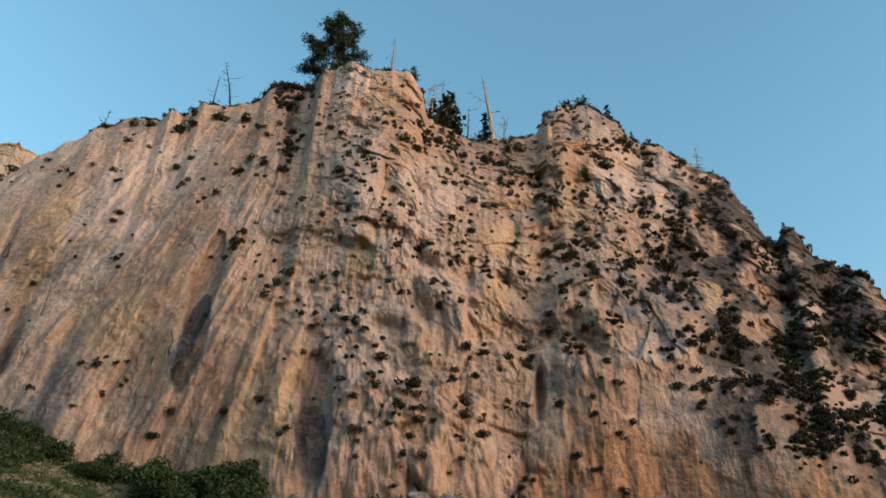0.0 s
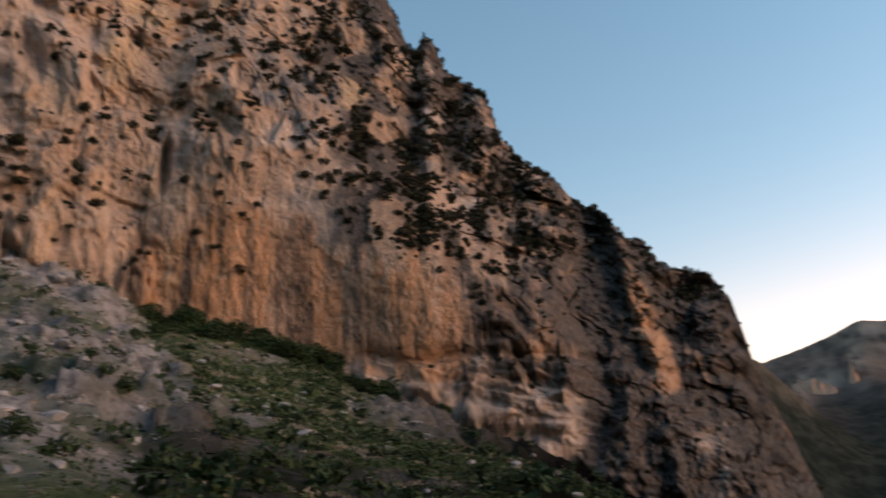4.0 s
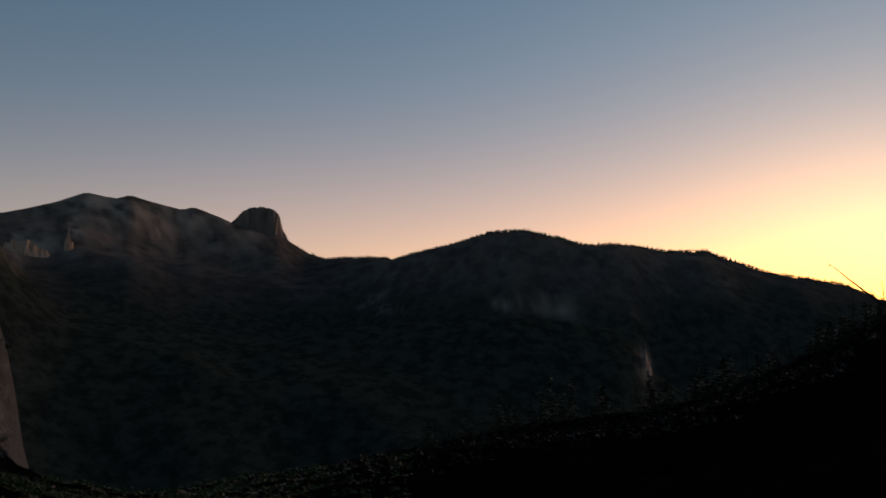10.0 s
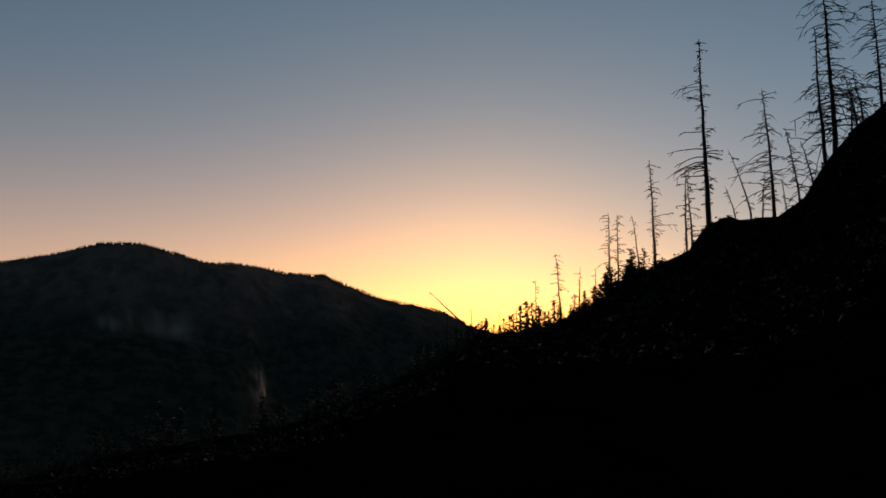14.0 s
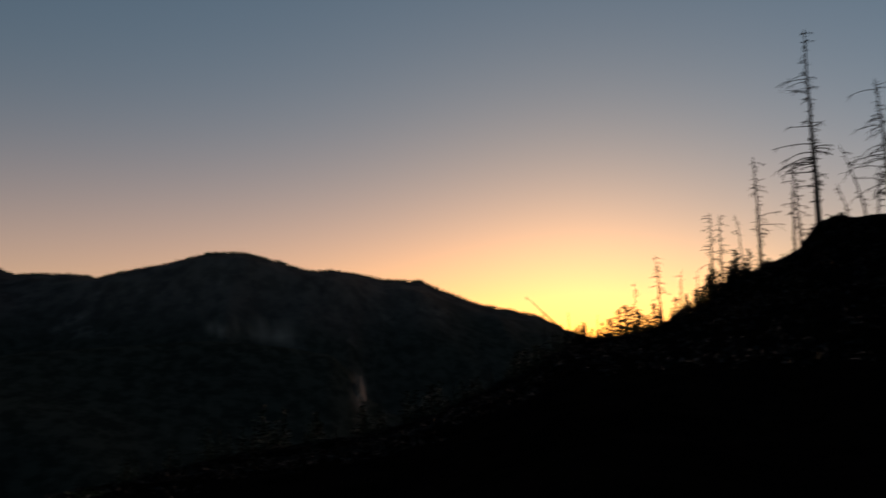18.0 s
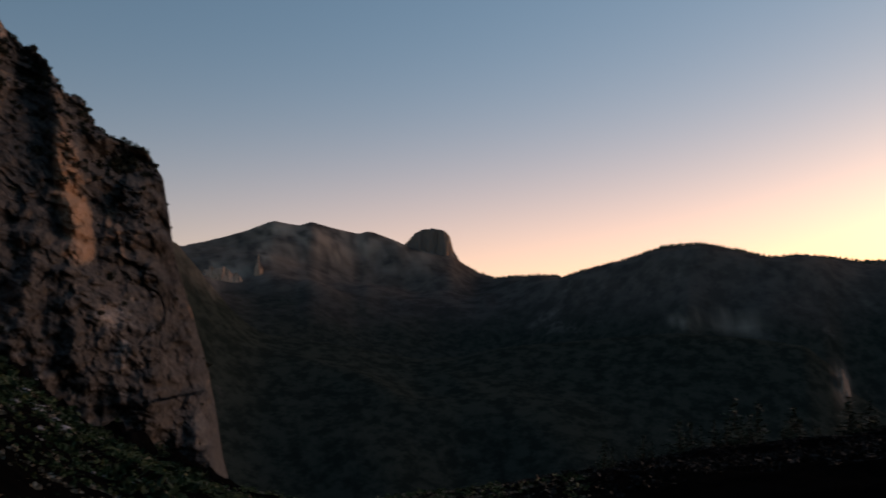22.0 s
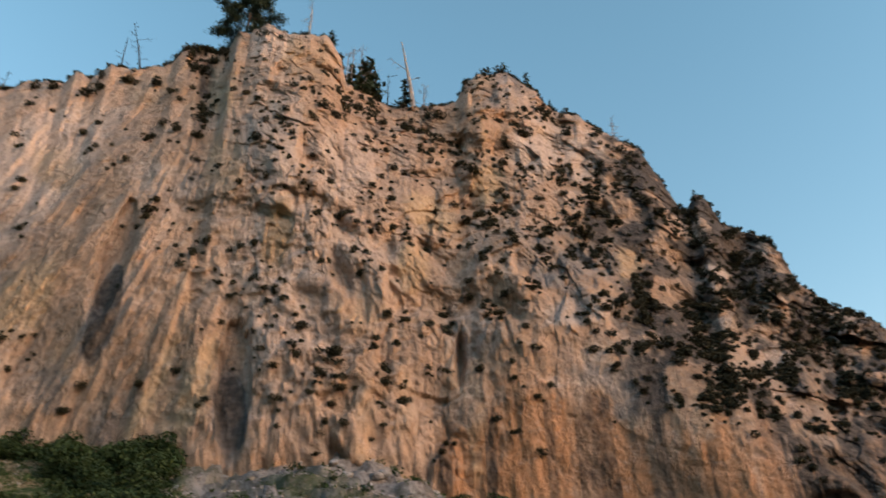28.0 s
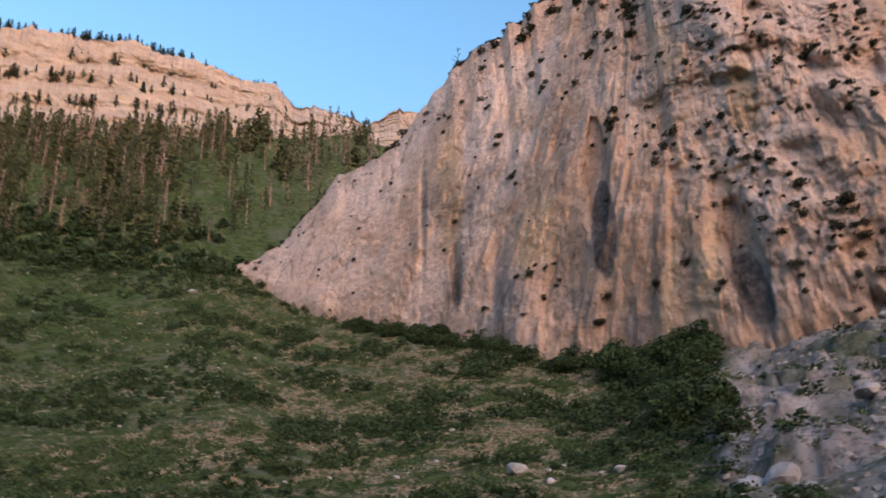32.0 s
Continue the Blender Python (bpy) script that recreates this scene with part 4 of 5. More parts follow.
    k = rng.integers(0, lobes, n)
    d = rng.normal(size=(n, 3))
    d /= np.linalg.norm(d, axis=1)[:, None]
    p = c[k] + d * (rng.uniform(0.45, 1.0, (n, 1)) ** 0.5) * np.array([rx * 0.52, rx * 0.52, rz * 0.45])
    p[:, 2] = np.abs(p[:, 2])
    return p


def shrub_meshes(name, count, leaves, size, mat, seed):
    out = []
    for k in range(count):
        rng = np.random.default_rng(seed + k)
        p = blob_points(leaves, rng, 6, 1.0, 1.1)
        fol = mesh_of(name + "_foliage", *leaf_cloud(p, rng.uniform(0.6, 1.3, leaves) * size, rng), mat)
        twigs = []
        for j in range(5):
            a = rng.uniform(0, 2 * np.pi)
            tip = np.array([math.cos(a) * 0.45, math.sin(a) * 0.45, rng.uniform(0.5, 0.8)])
            twigs.append(tube([(0, 0, -0.25), tip * 0.45 + np.array([0, 0, 0.05]), tip], [0.05, 0.03, 0.01], 4))
        out.append((fol, mesh_of(name + "_stems", *merge(twigs), BARK)))
    return out


def shrub(meshes, place, size, turn, label, group, name="shrub"):
    base = new(name)
    tagged(base, label, "shrub", group)
    part("foliage", meshes[0], base)
    part("stem", meshes[1], base)
    base.matrix_basis = pose(*place, 0, 0, turn) @ Matrix.Diagonal((size, size, size * 0.9, 1))
    return base


# shrubs on the shelves of the wall: more of them where the face lies back
# shrubs that stand out on the wall: bearing, height angle, half-width as an angle
SHRUBS_A = [(-39.7, 19.6, 0.20), (-38.0, 20.8, 0.16), (-37.6, 25.4, 0.20), (-36.2, 30.4, 0.24), (-34.8, 31.2, 0.28), (-33.8, 33.0, 0.40), (-31.9, 33.5, 0.32), (-31.0, 23.7, 0.20), (-30.0, 25.7, 0.28), (-28.9, 36.9, 0.32), (-28.0, 28.0, 0.24), (-27.2, 37.4, 0.40), (-27.1, 36.3, 0.36), (-26.1, 31.7, 0.56), (-25.7, 37.8, 0.36), (-25.5, 21.5, 0.28), (-25.4, 36.3, 0.24), (-25.3, 18.9, 0.28), (-25.3, 28.6, 0.32), (-25.0, 28.9, 0.24), (-25.0, 28.1, 0.28), (-24.5, 21.7, 0.36), (-23.7, 19.9, 0.32), (-23.3, 22.0, 0.24), (-23.2, 38.1, 0.48), (-22.8, 35.5, 0.36), (-22.6, 20.7, 0.24), (-22.6, 22.2, 0.28), (-22.5, 38.6, 0.40), (-22.5, 39.4, 0.40), (-22.3, 21.0, 0.28)]
SHRUBS_B = [(-21.9, 36.4, 0.28), (-20.7, 39.6, 0.44), (-20.6, 35.2, 0.24), (-20.2, 34.0, 0.28), (-20.0, 39.6, 0.36), (-20.0, 17.9, 0.32), (-19.9, 36.4, 0.24), (-19.7, 17.9, 0.36), (-19.0, 19.6, 0.40), (-18.6, 30.1, 0.24), (-18.5, 39.9, 0.56), (-18.1, 36.3, 0.56), (-18.0, 26.2, 0.32), (-17.5, 30.3, 0.36), (-17.1, 37.4, 0.32), (-17.1, 31.6, 0.56), (-17.0, 39.6, 0.40), (-17.0, 31.0, 0.32), (-16.6, 32.3, 0.36), (-16.4, 36.3, 0.28), (-16.2, 39.2, 0.40), (-16.1, 37.3, 0.56), (-15.9, 42.1, 0.56), (-15.7, 33.0, 0.28), (-15.3, 20.0, 0.40), (-15.1, 41.6, 0.73), (-14.4, 38.3, 0.48), (-14.4, 37.0, 0.40), (-14.1, 34.1, 0.24), (-14.0, 35.5, 0.40), (-14.0, 39.9, 0.56)]
SHRUBS_C = [(-14.0, 42.2, 0.56), (-13.9, 32.0, 0.28), (-13.7, 30.7, 0.28), (-13.2, 21.1, 0.40), (-13.1, 42.9, 0.56), (-12.6, 16.9, 0.32), (-12.4, 29.3, 0.28), (-12.3, 30.1, 0.56), (-11.9, 40.6, 0.32), (-11.4, 28.2, 0.32), (-11.0, 27.3, 0.28), (-10.9, 40.5, 0.32), (-10.8, 19.4, 0.44), (-10.5, 24.6, 0.28), (-10.5, 34.4, 0.32), (-9.9, 26.6, 0.36), (-9.7, 40.3, 0.40), (-9.5, 37.6, 0.48), (-9.2, 35.3, 0.32), (-8.9, 37.0, 0.32), (-8.6, 30.2, 0.32), (-8.2, 35.1, 0.32), (-7.9, 24.2, 0.32), (-7.7, 36.2, 0.36), (-7.6, 27.4, 0.32), (-7.3, 39.8, 0.36), (-7.3, 37.1, 0.32), (-7.2, 23.1, 0.36), (-6.8, 34.5, 0.32), (-6.7, 27.0, 0.32), (-6.3, 22.0, 0.36)]
SHRUBS_D = [(-5.9, 19.9, 0.56), (-5.6, 18.7, 0.28), (-5.1, 25.7, 0.40), (-4.9, 23.0, 0.48), (-4.6, 36.9, 0.28), (-4.4, 25.0, 0.73), (-3.9, 40.4, 0.56), (-3.8, 35.7, 0.32), (-3.5, 20.3, 0.40), (-2.8, 16.2, 0.36), (-2.8, 39.7, 0.40), (-2.7, 21.7, 0.73), (-2.3, 40.7, 0.56), (-2.3, 18.0, 0.32), (-1.9, 32.8, 0.48), (-1.8, 19.6, 0.40), (-1.7, 23.1, 0.48), (-1.4, 20.7, 0.48), (-1.2, 38.4, 0.24), (-0.8, 40.4, 0.48), (-0.7, 18.1, 0.40), (-0.5, 32.5, 0.40), (-0.1, 20.8, 0.36), (-0.1, 28.7, 0.40), (0.3, 38.1, 0.24), (0.7, 31.7, 0.28), (1.0, 17.3, 0.40), (1.3, 39.5, 0.40), (2.0, 21.2, 0.64), (2.0, 19.4, 0.28), (2.0, 18.2, 0.24)]
SHRUBS_E = [(2.2, 25.9, 0.48), (2.4, 38.5, 0.28), (2.4, 36.3, 0.36), (2.4, 32.1, 0.36), (2.4, 25.1, 0.40), (3.2, 20.8, 0.40), (3.3, 35.9, 0.32), (3.5, 19.8, 0.40), (3.5, 31.3, 0.32), (3.7, 25.5, 0.28), (4.3, 35.9, 0.36), (4.8, 24.3, 0.36), (5.5, 39.9, 0.40), (5.8, 36.7, 0.32), (6.2, 33.3, 0.28), (6.3, 16.4, 0.40), (6.4, 25.8, 0.48), (6.5, 40.0, 0.64), (6.6, 31.1, 0.32), (6.7, 38.3, 0.48), (6.7, 21.9, 0.40), (7.3, 25.2, 0.32), (7.4, 37.5, 0.32), (7.7, 33.6, 0.32), (8.0, 30.6, 0.32), (8.3, 36.6, 0.48), (8.5, 27.0, 0.56), (8.6, 32.6, 0.56), (8.8, 28.2, 0.40), (9.2, 34.2, 0.32), (9.3, 21.9, 0.40)]
SHRUBS_F = [(9.3, 36.2, 0.81), (10.0, 26.7, 0.36), (10.0, 32.9, 0.32), (10.3, 18.4, 0.40), (10.3, 30.3, 0.36), (10.9, 32.1, 0.36), (11.6, 17.4, 0.32), (11.6, 27.2, 0.48), (11.8, 21.2, 0.40), (11.9, 39.4, 0.36), (12.1, 34.0, 0.32), (12.1, 36.4, 0.48), (12.5, 37.8, 0.36), (12.9, 32.7, 0.36), (13.0, 24.7, 0.40), (13.3, 19.9, 0.48), (13.3, 16.1, 0.56), (13.7, 27.4, 0.40), (13.7, 23.4, 0.56), (13.8, 38.6, 0.81), (14.4, 20.6, 0.40), (14.5, 30.2, 0.48), (14.9, 33.6, 0.32), (15.5, 31.3, 0.40), (15.9, 39.2, 0.32), (16.9, 33.9, 0.48), (17.8, 38.0, 0.40), (17.9, 22.7, 0.48), (18.0, 32.2, 0.56), (18.3, 31.0, 0.89), (19.2, 25.5, 0.48)]
SHRUBS_G = [(19.2, 29.7, 0.64), (19.4, 21.7, 0.56), (19.4, 32.4, 0.73), (19.7, 29.0, 0.36), (20.0, 27.8, 0.32), (20.4, 37.5, 0.36), (20.5, 25.9, 0.64), (21.1, 19.6, 0.56), (21.8, 26.1, 0.81), (22.1, 36.2, 0.40), (22.7, 27.4, 0.32), (22.8, 18.3, 0.48), (23.3, 25.1, 0.56), (23.4, 35.6, 0.32), (23.6, 32.4, 0.48), (23.8, 21.2, 0.48), (24.3, 31.5, 0.64), (24.6, 27.3, 0.36), (24.8, 20.3, 0.73), (25.6, 31.4, 0.56), (25.8, 17.9, 0.64), (26.2, 21.6, 0.81), (26.7, 28.9, 0.48), (26.7, 20.4, 0.81), (26.9, 31.2, 0.64), (28.8, 21.1, 0.56), (28.9, 29.2, 0.56), (28.9, 18.5, 0.56), (29.2, 25.7, 0.81), (29.3, 27.6, 0.56), (29.6, 24.0, 0.81)]
SHRUBS_H = [(30.7, 16.8, 0.64), (30.9, 23.0, 0.64), (31.2, 21.5, 1.05), (31.8, 28.4, 0.56), (32.1, 24.7, 0.81), (32.8, 20.4, 1.05), (32.8, 16.8, 0.56), (32.9, 22.2, 0.89), (33.9, 19.5, 0.81), (34.0, 23.5, 0.48), (35.6, 21.6, 0.48)]
WALL_SHRUB_PLAN = SHRUBS_A + SHRUBS_B + SHRUBS_C + SHRUBS_D + SHRUBS_E + SHRUBS_F + SHRUBS_G + SHRUBS_H


def on_wall(az, el):
    """The place on the wall seen at a bearing and a height angle."""
    v = np.linspace(0.0, 1.0, 260)
    x, y, z = cliff_point(np.full(260, az), v)
    e = np.degrees(np.arctan2(z, np.hypot(x, y)))
    k = int(np.argmax(e >= el)) if e.max() > el else 259
    return np.array([x[k], y[k], z[k]])


def wall_shrubs():
    n = 60000
    az = RNG.uniform(-46, 52.5, n)
    v = RNG.uniform(0.03, 1.0, n)
    x, y, z = cliff_point(az, v)
    x2, y2, z2 = cliff_point(az, v + 0.012)
    lie = (np.hypot(x2, y2) - np.hypot(x, y)) / np.maximum(np.abs(z2 - z), 0.05)
    el = np.degrees(np.arctan2(z, np.hypot(x, y)))
    left = 1 - smooth(-16, -9, az)
    dens = 1.0 * (1 - 0.84 * left) * (1 - 0.8 * smooth(5, 9, az) * (1 - smooth(17.5, 20, el)))
    for a0, e0, wa, we, k in ((-9, 29, 3.5, 2.2, 1.2), (-4.5, 24.5, 3.0, 2.2, 1.6), (0, 21, 3.5, 2.0, 1.0), (-5, 36, 3.5, 1.6, 1.0), (5, 36.5, 5, 2.0, 0.9), (18, 29, 6, 3.5, 1.6), (19.3, 31.9, 1.2, 1.5, 3.0), (15, 29.8, 0.8, 1.2, 2.5), (24, 25, 4, 2, 1.0),
                              (31, 22, 2.5, 4.5, 1.2), (38, 18, 2.5, 2, 1.4), (-17.5, 36.8, 2.0, 0.9, 1.5), (-14.4, 39, 0.9, 2.8, 6.0), (-16.5, 41.2, 2.0, 0.8, 4.0), (-15, 31.5, 2, 1.5, 0.8), (13, 38, 3, 2.5, 1.0), (45.3, 13.0, 2.4, 1.2, 14.0), (12.2, 40.4, 3.0, 1.4, 5.0), (32.4, 21.6, 2.2, 3.0, 1.2), (26, 20.3, 2.0, 1.8, 3.0), (29.5, 25, 1.5, 2.5, 3.0), (34.5, 18, 2, 2.2, 3.0), (-1, 40, 3, 1.0, 1.0), (22, 23, 5, 3.5, 2.5), (30, 24, 4, 5, 1.2), (38, 18, 4, 2.0, 3.0), (15, 37, 4, 3, 1.5), (27, 20.5, 4.5, 3.5, 5.0), (24, 18.5, 5.0, 2.0, 4.0), (22, 26, 4.5, 3, 2.0), (32, 15, 3, 2, 2.0)):
        dens = dens + 0.55 * k * spot(az, el, a0, e0, wa, we)
    clump = 0.12 + 1.35 * smooth(-0.05, 0.45, fbm(az / 1.7, el / 1.3, 0, 3, 401))
    keep = RNG.uniform(0, 1, n) < (0.040 + 0.022 * smooth(8, 16, az)) * (1 - 0.9 * np.clip(np.maximum(np.maximum(marks(PALE_MARKS, az, el), marks(OCHRE_MARKS, az, el)), marks(GREY_MARKS, az, el)), 0, 1)) * dens * clump * (0.25 + 3.5 * smooth(0.15, 0.9, lie)) * (1 - 0.75 * smooth(35, 40, az) * (1 - smooth(11, 12.5, el))) * (0.5 + 0.5 * (1 - smooth(45, 52, az)))
    size = 0.30 + 0.75 * RNG.uniform(0, 1, n) ** 2.2 + 0.5 * (RNG.uniform(0, 1, n) > 0.94) + 0.2 * spot(az, el, -4.2, 24.6, 2, 2)
    return np.stack([x, y, z], 1)[keep], 0.95 * size[keep], az[keep]


def rim_shrubs():
    n = 330
    az = np.concatenate([RNG.uniform(-44, 49, n), RNG.uniform(-30, -13, 170), RNG.uniform(-18, -13, 80), RNG.uniform(-3, 26, 130), RNG.uniform(30, 47, 90)])
    x, y, z = cliff_point(az, np.full(len(az), 1.0))
    k = 1 + RNG.uniform(0.001, 0.012, len(az))
    return np.stack([x * k, y * k, z - 0.15], 1), (0.35 + 0.7 * RNG.uniform(0, 1, len(az)) ** 2) * np.where(az > 31, 0.9, 1.15), az


WALL_SHRUBS = shrub_meshes("wall_shrub", 6, 520, 0.12, SHRUB, 500)


def scatter_stuff(name, points, sizes, mat, leaves, leaf, label, category, seed, squash=0.9):
    """Plants too many to count, joined."""
    rng = np.random.default_rng(seed)
    n = len(points)
    d = rng.normal(size=(n * leaves, 3))
    d /= np.linalg.norm(d, axis=1)[:, None]
    p = d * rng.uniform(0.3, 1.0, (n * leaves, 1)) * np.array([0.72, 0.72, 0.62]) + np.array([0, 0, 0.45])
    s = np.repeat(sizes, leaves)[:, None]
    c = np.repeat(points, leaves, 0) + p * s * np.array([1, 1, squash])
    v, f = leaf_cloud(c, leaf * rng.uniform(0.6, 1.4, n * leaves) * np.repeat(sizes, leaves) ** 0.6, rng)
    return tagged(new(name, mesh_of(name, v, f, mat)), label, category, kind="stuff")


def build_wall_shrubs():
    for k, (az, el, half) in enumerate(WALL_SHRUB_PLAN):
        p = on_wall(az, el - 0.6 * half)
        slant = float(np.linalg.norm(p))
        half = min(half, 0.62) if az > 22 else half
        size = slant * math.radians(half) * (1.15 if half < 0.5 else 0.95) * (0.8 + 0.4 * (k * 29 % 17) / 16)
        p = p * (1 - 0.12 * size / slant)
        shrub(WALL_SHRUBS[k % 6], p - np.array([0, 0, 0.15]), size, float(k * 47 % 360), "dark green shrub rooted on a cliff ledge", "shrubs on the cliff")
    p, s, az = wall_shrubs()
    q, t, az2 = rim_shrubs()
    t = t * (1 + 0.8 * spot(az2, 0, -15, 0, 2.0, 1) + 0.7 * spot(az2, 0, 12, 0, 2.5, 1))
    p, s = np.concatenate([p, q]), np.concatenate([s, t])
    scatter_stuff("cliff_scrub", p, s, SHRUB, 105, 0.165, "dark scrub dotted over the ledges of the cliff", "scrub", 511)
    return len(p)


build_wall_shrubs()


# ---- trees ----
def snag_parts(base, height, rng, lean=0.0, girth=0.018, branches=26, droop=0.35, mat=None, low=0.12, spread=0.16, trunk_name="trunk", split=True):
    """A dead conifer: a bare tapering stem and the stubs of its branches, each with a few twigs."""
    mat = mat or CHAR
    t = np.linspace(0, 1, 11)
    wob = np.cumsum(rng.normal(size=(11, 2)), 0) * height * 0.0035
    axis = np.stack([wob[:, 0] + lean * height * t ** 1.4, wob[:, 1], t * height - 0.6 * (t == 0)], 1)
    rad = height * girth * (1 - 0.86 * t ** 0.9)
    part(trunk_name, mesh_of("snag_trunk", *tube(axis, rad, 7), mat), base)
    pieces = []
    heavy = rng.uniform(0, 2 * np.pi)
    for k in range(branches):
        u = low + (0.98 - low) * (k + rng.uniform(0, 1)) / branches
        o = np.array([np.interp(u, t, axis[:, i]) for i in range(3)])
        a = rng.uniform(0, 2 * np.pi)
        ln = height * spread * (0.95 - 0.55 * u) * rng.uniform(0.35, 1.25)
        if rng.uniform() < 0.3 or float(vnoise(u * 7.0, branches, height, 5)) < -0.25:
            ln *= 0.3
        ln *= 1 + 0.5 * math.cos(a - heavy)
        way = np.array([math.cos(a), math.sin(a), 0])
        dr = droop * rng.uniform(-0.1, 1.5)
        m = np.linspace(0, 1, 5)
        pts = o + way * (ln * m)[:, None] + np.array([0, 0, 1]) * (ln * (0.12 * m - dr * m ** 2))[:, None] + rng.normal(size=(5, 3)) * ln * 0.03 * m[:, None]
        r0 = max(height * girth * 0.30 * (1.15 - u), 0.048)
        bits = [tube(pts, r0 * (1 - 0.68 * m), 4)]
        for j in range(rng.integers(2, 6)):
            w = rng.uniform(0.35, 0.95)
            b = np.array([np.interp(w, m, pts[:, i]) for i in range(3)])
            side = np.cross(way, [0, 0, 1]) * rng.choice([-1, 1]) * 0.7 + way * 0.5 + np.array([0, 0, rng.uniform(-0.7, 0.3)])
            tl = ln * rng.uniform(0.15, 0.4)
            bits.append(tube([b, b + side * tl * 0.5, b + side * tl + np.array([0, 0, -0.1 * tl])], [r0 * 0.62, r0 * 0.48, r0 * 0.3], 4))
        pieces.append(merge(bits))
    if split:
        for v, f in pieces:
            part("branch", mesh_of("snag_branch", v, f, mat), base)
    elif pieces:
        part("branches", mesh_of("snag_branches", *merge(pieces), mat), base)
    return base


def crest(az):
    r = float(table(SLOPE_R, az))
    return (*[float(c) for c in polar(az, r, 0)[:2]], float(ground_z(az, r)))


def tall(az, lo, hi):
    r = float(table(SLOPE_R, az))
    return r * (math.tan(radians(hi)) - math.tan(radians(lo)))


# dead trees along the backlit ridge: bearing, angle of the foot and of the tip, lean, branches
SNAGS = [(106.9, 1.2, 4.9, 0.0, 10), (108.8, 2.1, 4.7, -0.1, 8), (113.2, 2.7, 6.5, 0.0, 14), (115.0, 3.6, 8.5, -0.08, 24), (118.5, 5.3, 10.9, -0.02, 26), (119.0, 6.1, 10.8, 0.0, 22),
         (120.4, 6.5, 10.8, -0.10, 12), (121.5, 7.1, 14.5, 0.0, 40), (123.6, 8.0, 13.8, 0.02, 20), (125.2, 9.9, 22.2, 0.0, 46), (127.9, 10.1, 14.8, -0.28, 12), (129.3, 10.2, 18.6, -0.04, 40), (130.9, 11.0, 15.9, -0.12, 26),
         (132.7, 13.4, 21.9, -0.03, 34), (133.2, 14.0, 24.8, 0.0, 44), (134.3, 15.2, 18.2, 0.04, 16), (136.1, 16.5, 23.0, -0.02, 32)]
SNAGS2 = [(137.9, 18.4, 23.7, -0.08, 32), (139.5, 19.5, 25.5, -0.06, 34), (141.5, 20.6, 28.0, 0.0, 34), (117.4, 4.3, 7.0, 0.0, 10), (116.2, 3.9, 7.2, 0.05, 8), (124.0, 8.2, 13.2, -0.02, 22), (103.2, -0.8, 1.6, -0.1, 10), (100.5, -2.6, -0.4, 0.0, 8), (101.2, -2.4, -0.2, 0.0, 8), (134.6, 15.4, 18.7, -0.15, 18), (135.0, 16.0, 19.0, -0.12, 18), (131.8, 12.2, 15.0, -0.2, 14), (128.6, 10.2, 13.0, 0.1, 12), (130.1, 10.4, 12.6, -0.1, 12), (126.9, 10.2, 12.4, -0.25, 10), (138.8, 19.0, 22.5, 0.1, 20), (107.6, 1.7, 3.8, 0.0, 8), (110.6, 2.0, 4.0, 0.0, 8), (112.6, 2.6, 5.0, 0.0, 10), (111.8, 2.5, 4.6, 0.0, 10)]


def build_ridge_snags():
    for k, (az, lo, hi, lean, nb) in enumerate(SNAGS + SNAGS2):
        rng = np.random.default_rng(900 + k)
        x, y, z = crest(az)
        h = tall(az, lo, hi)
        base = tagged(new("dead_tree"), "charred dead conifer, bare of needles, standing on the ridge", "dead tree", "burnt trees on the ridge")
        wide = 0.40 if az > 135.5 else 0.27 if az > 128 else 0.17
        snag_parts(base, h, rng, lean, 0.015 if h > 6 else 0.030 if az < 110 else 0.022, int(nb * 2.6), 0.35 if az < 128 else 0.6, CHAR, 0.10, wide)
        base.matrix_basis = pose(x, y, z - 0.1, 0, 0, -az)
    # a broken stem leans out over the saddle
    base = tagged(new("fallen_tree"), "thin dead trunk leaning low across the saddle", "dead tree")
    x, y, z = crest(109.3)
    snag_parts(base, 9.9, np.random.default_rng(77), 0.0, 0.021, 5, 0.2, CHAR, 0.5, 0.06)
    base.matrix_basis = pose(x, y, z, 0, 0, -109.3) @ pose(0, 0, 0, 0, -46, 0)


build_ridge_snags()


def conifer_model(seed, height, width, mat, density=1.0, bare=0.12, wood=None, leaf=0.24):
    """Trunk and crown meshes of a narrow mountain conifer."""
    rng = np.random.default_rng(seed)
    t = np.linspace(0, 1, 7)
    axis = np.stack([0 * t, 0 * t, t * height - 0.5 * (t == 0)], 1) + np.concatenate([np.zeros((1, 3)), rng.normal(size=(6, 3)) * height * 0.004])
    trunk = mesh_of("conifer_trunk", *tube(axis, height * 0.016 * (1 - 0.9 * t), 6), wood or BARK)
    cs, ss = [], []
    levels = int(height * 2.2)
    for k in range(levels):
        u = bare + (1 - bare) * k / levels
        reach = width * (1 - u) ** 0.8 * (0.35 + 0.65 * min(1, (u - bare) * 6 + 0.3))
        for j in range(max(3, int(7 * density * (1.1 - u)))):
            a = rng.uniform(0, 2 * np.pi)
            ln = reach * rng.uniform(0.45, 1.1)
            m = max(2, int(ln * 3.2 * density) + 1)
            q = rng.uniform(0.15, 1, m)
            cs.append(np.stack([np.cos(a) * ln * q, np.sin(a) * ln * q, u * height + ln * (0.1 * q - 0.32 * q * q)], 1) + rng.normal(size=(m, 3)) * 0.12)
            ss.append(np.full(m, leaf) * rng.uniform(0.7, 1.5, m))
    v, f = leaf_cloud(np.concatenate(cs), np.concatenate(ss), rng)
    return trunk, mesh_of("conifer_crown", v, f, mat)


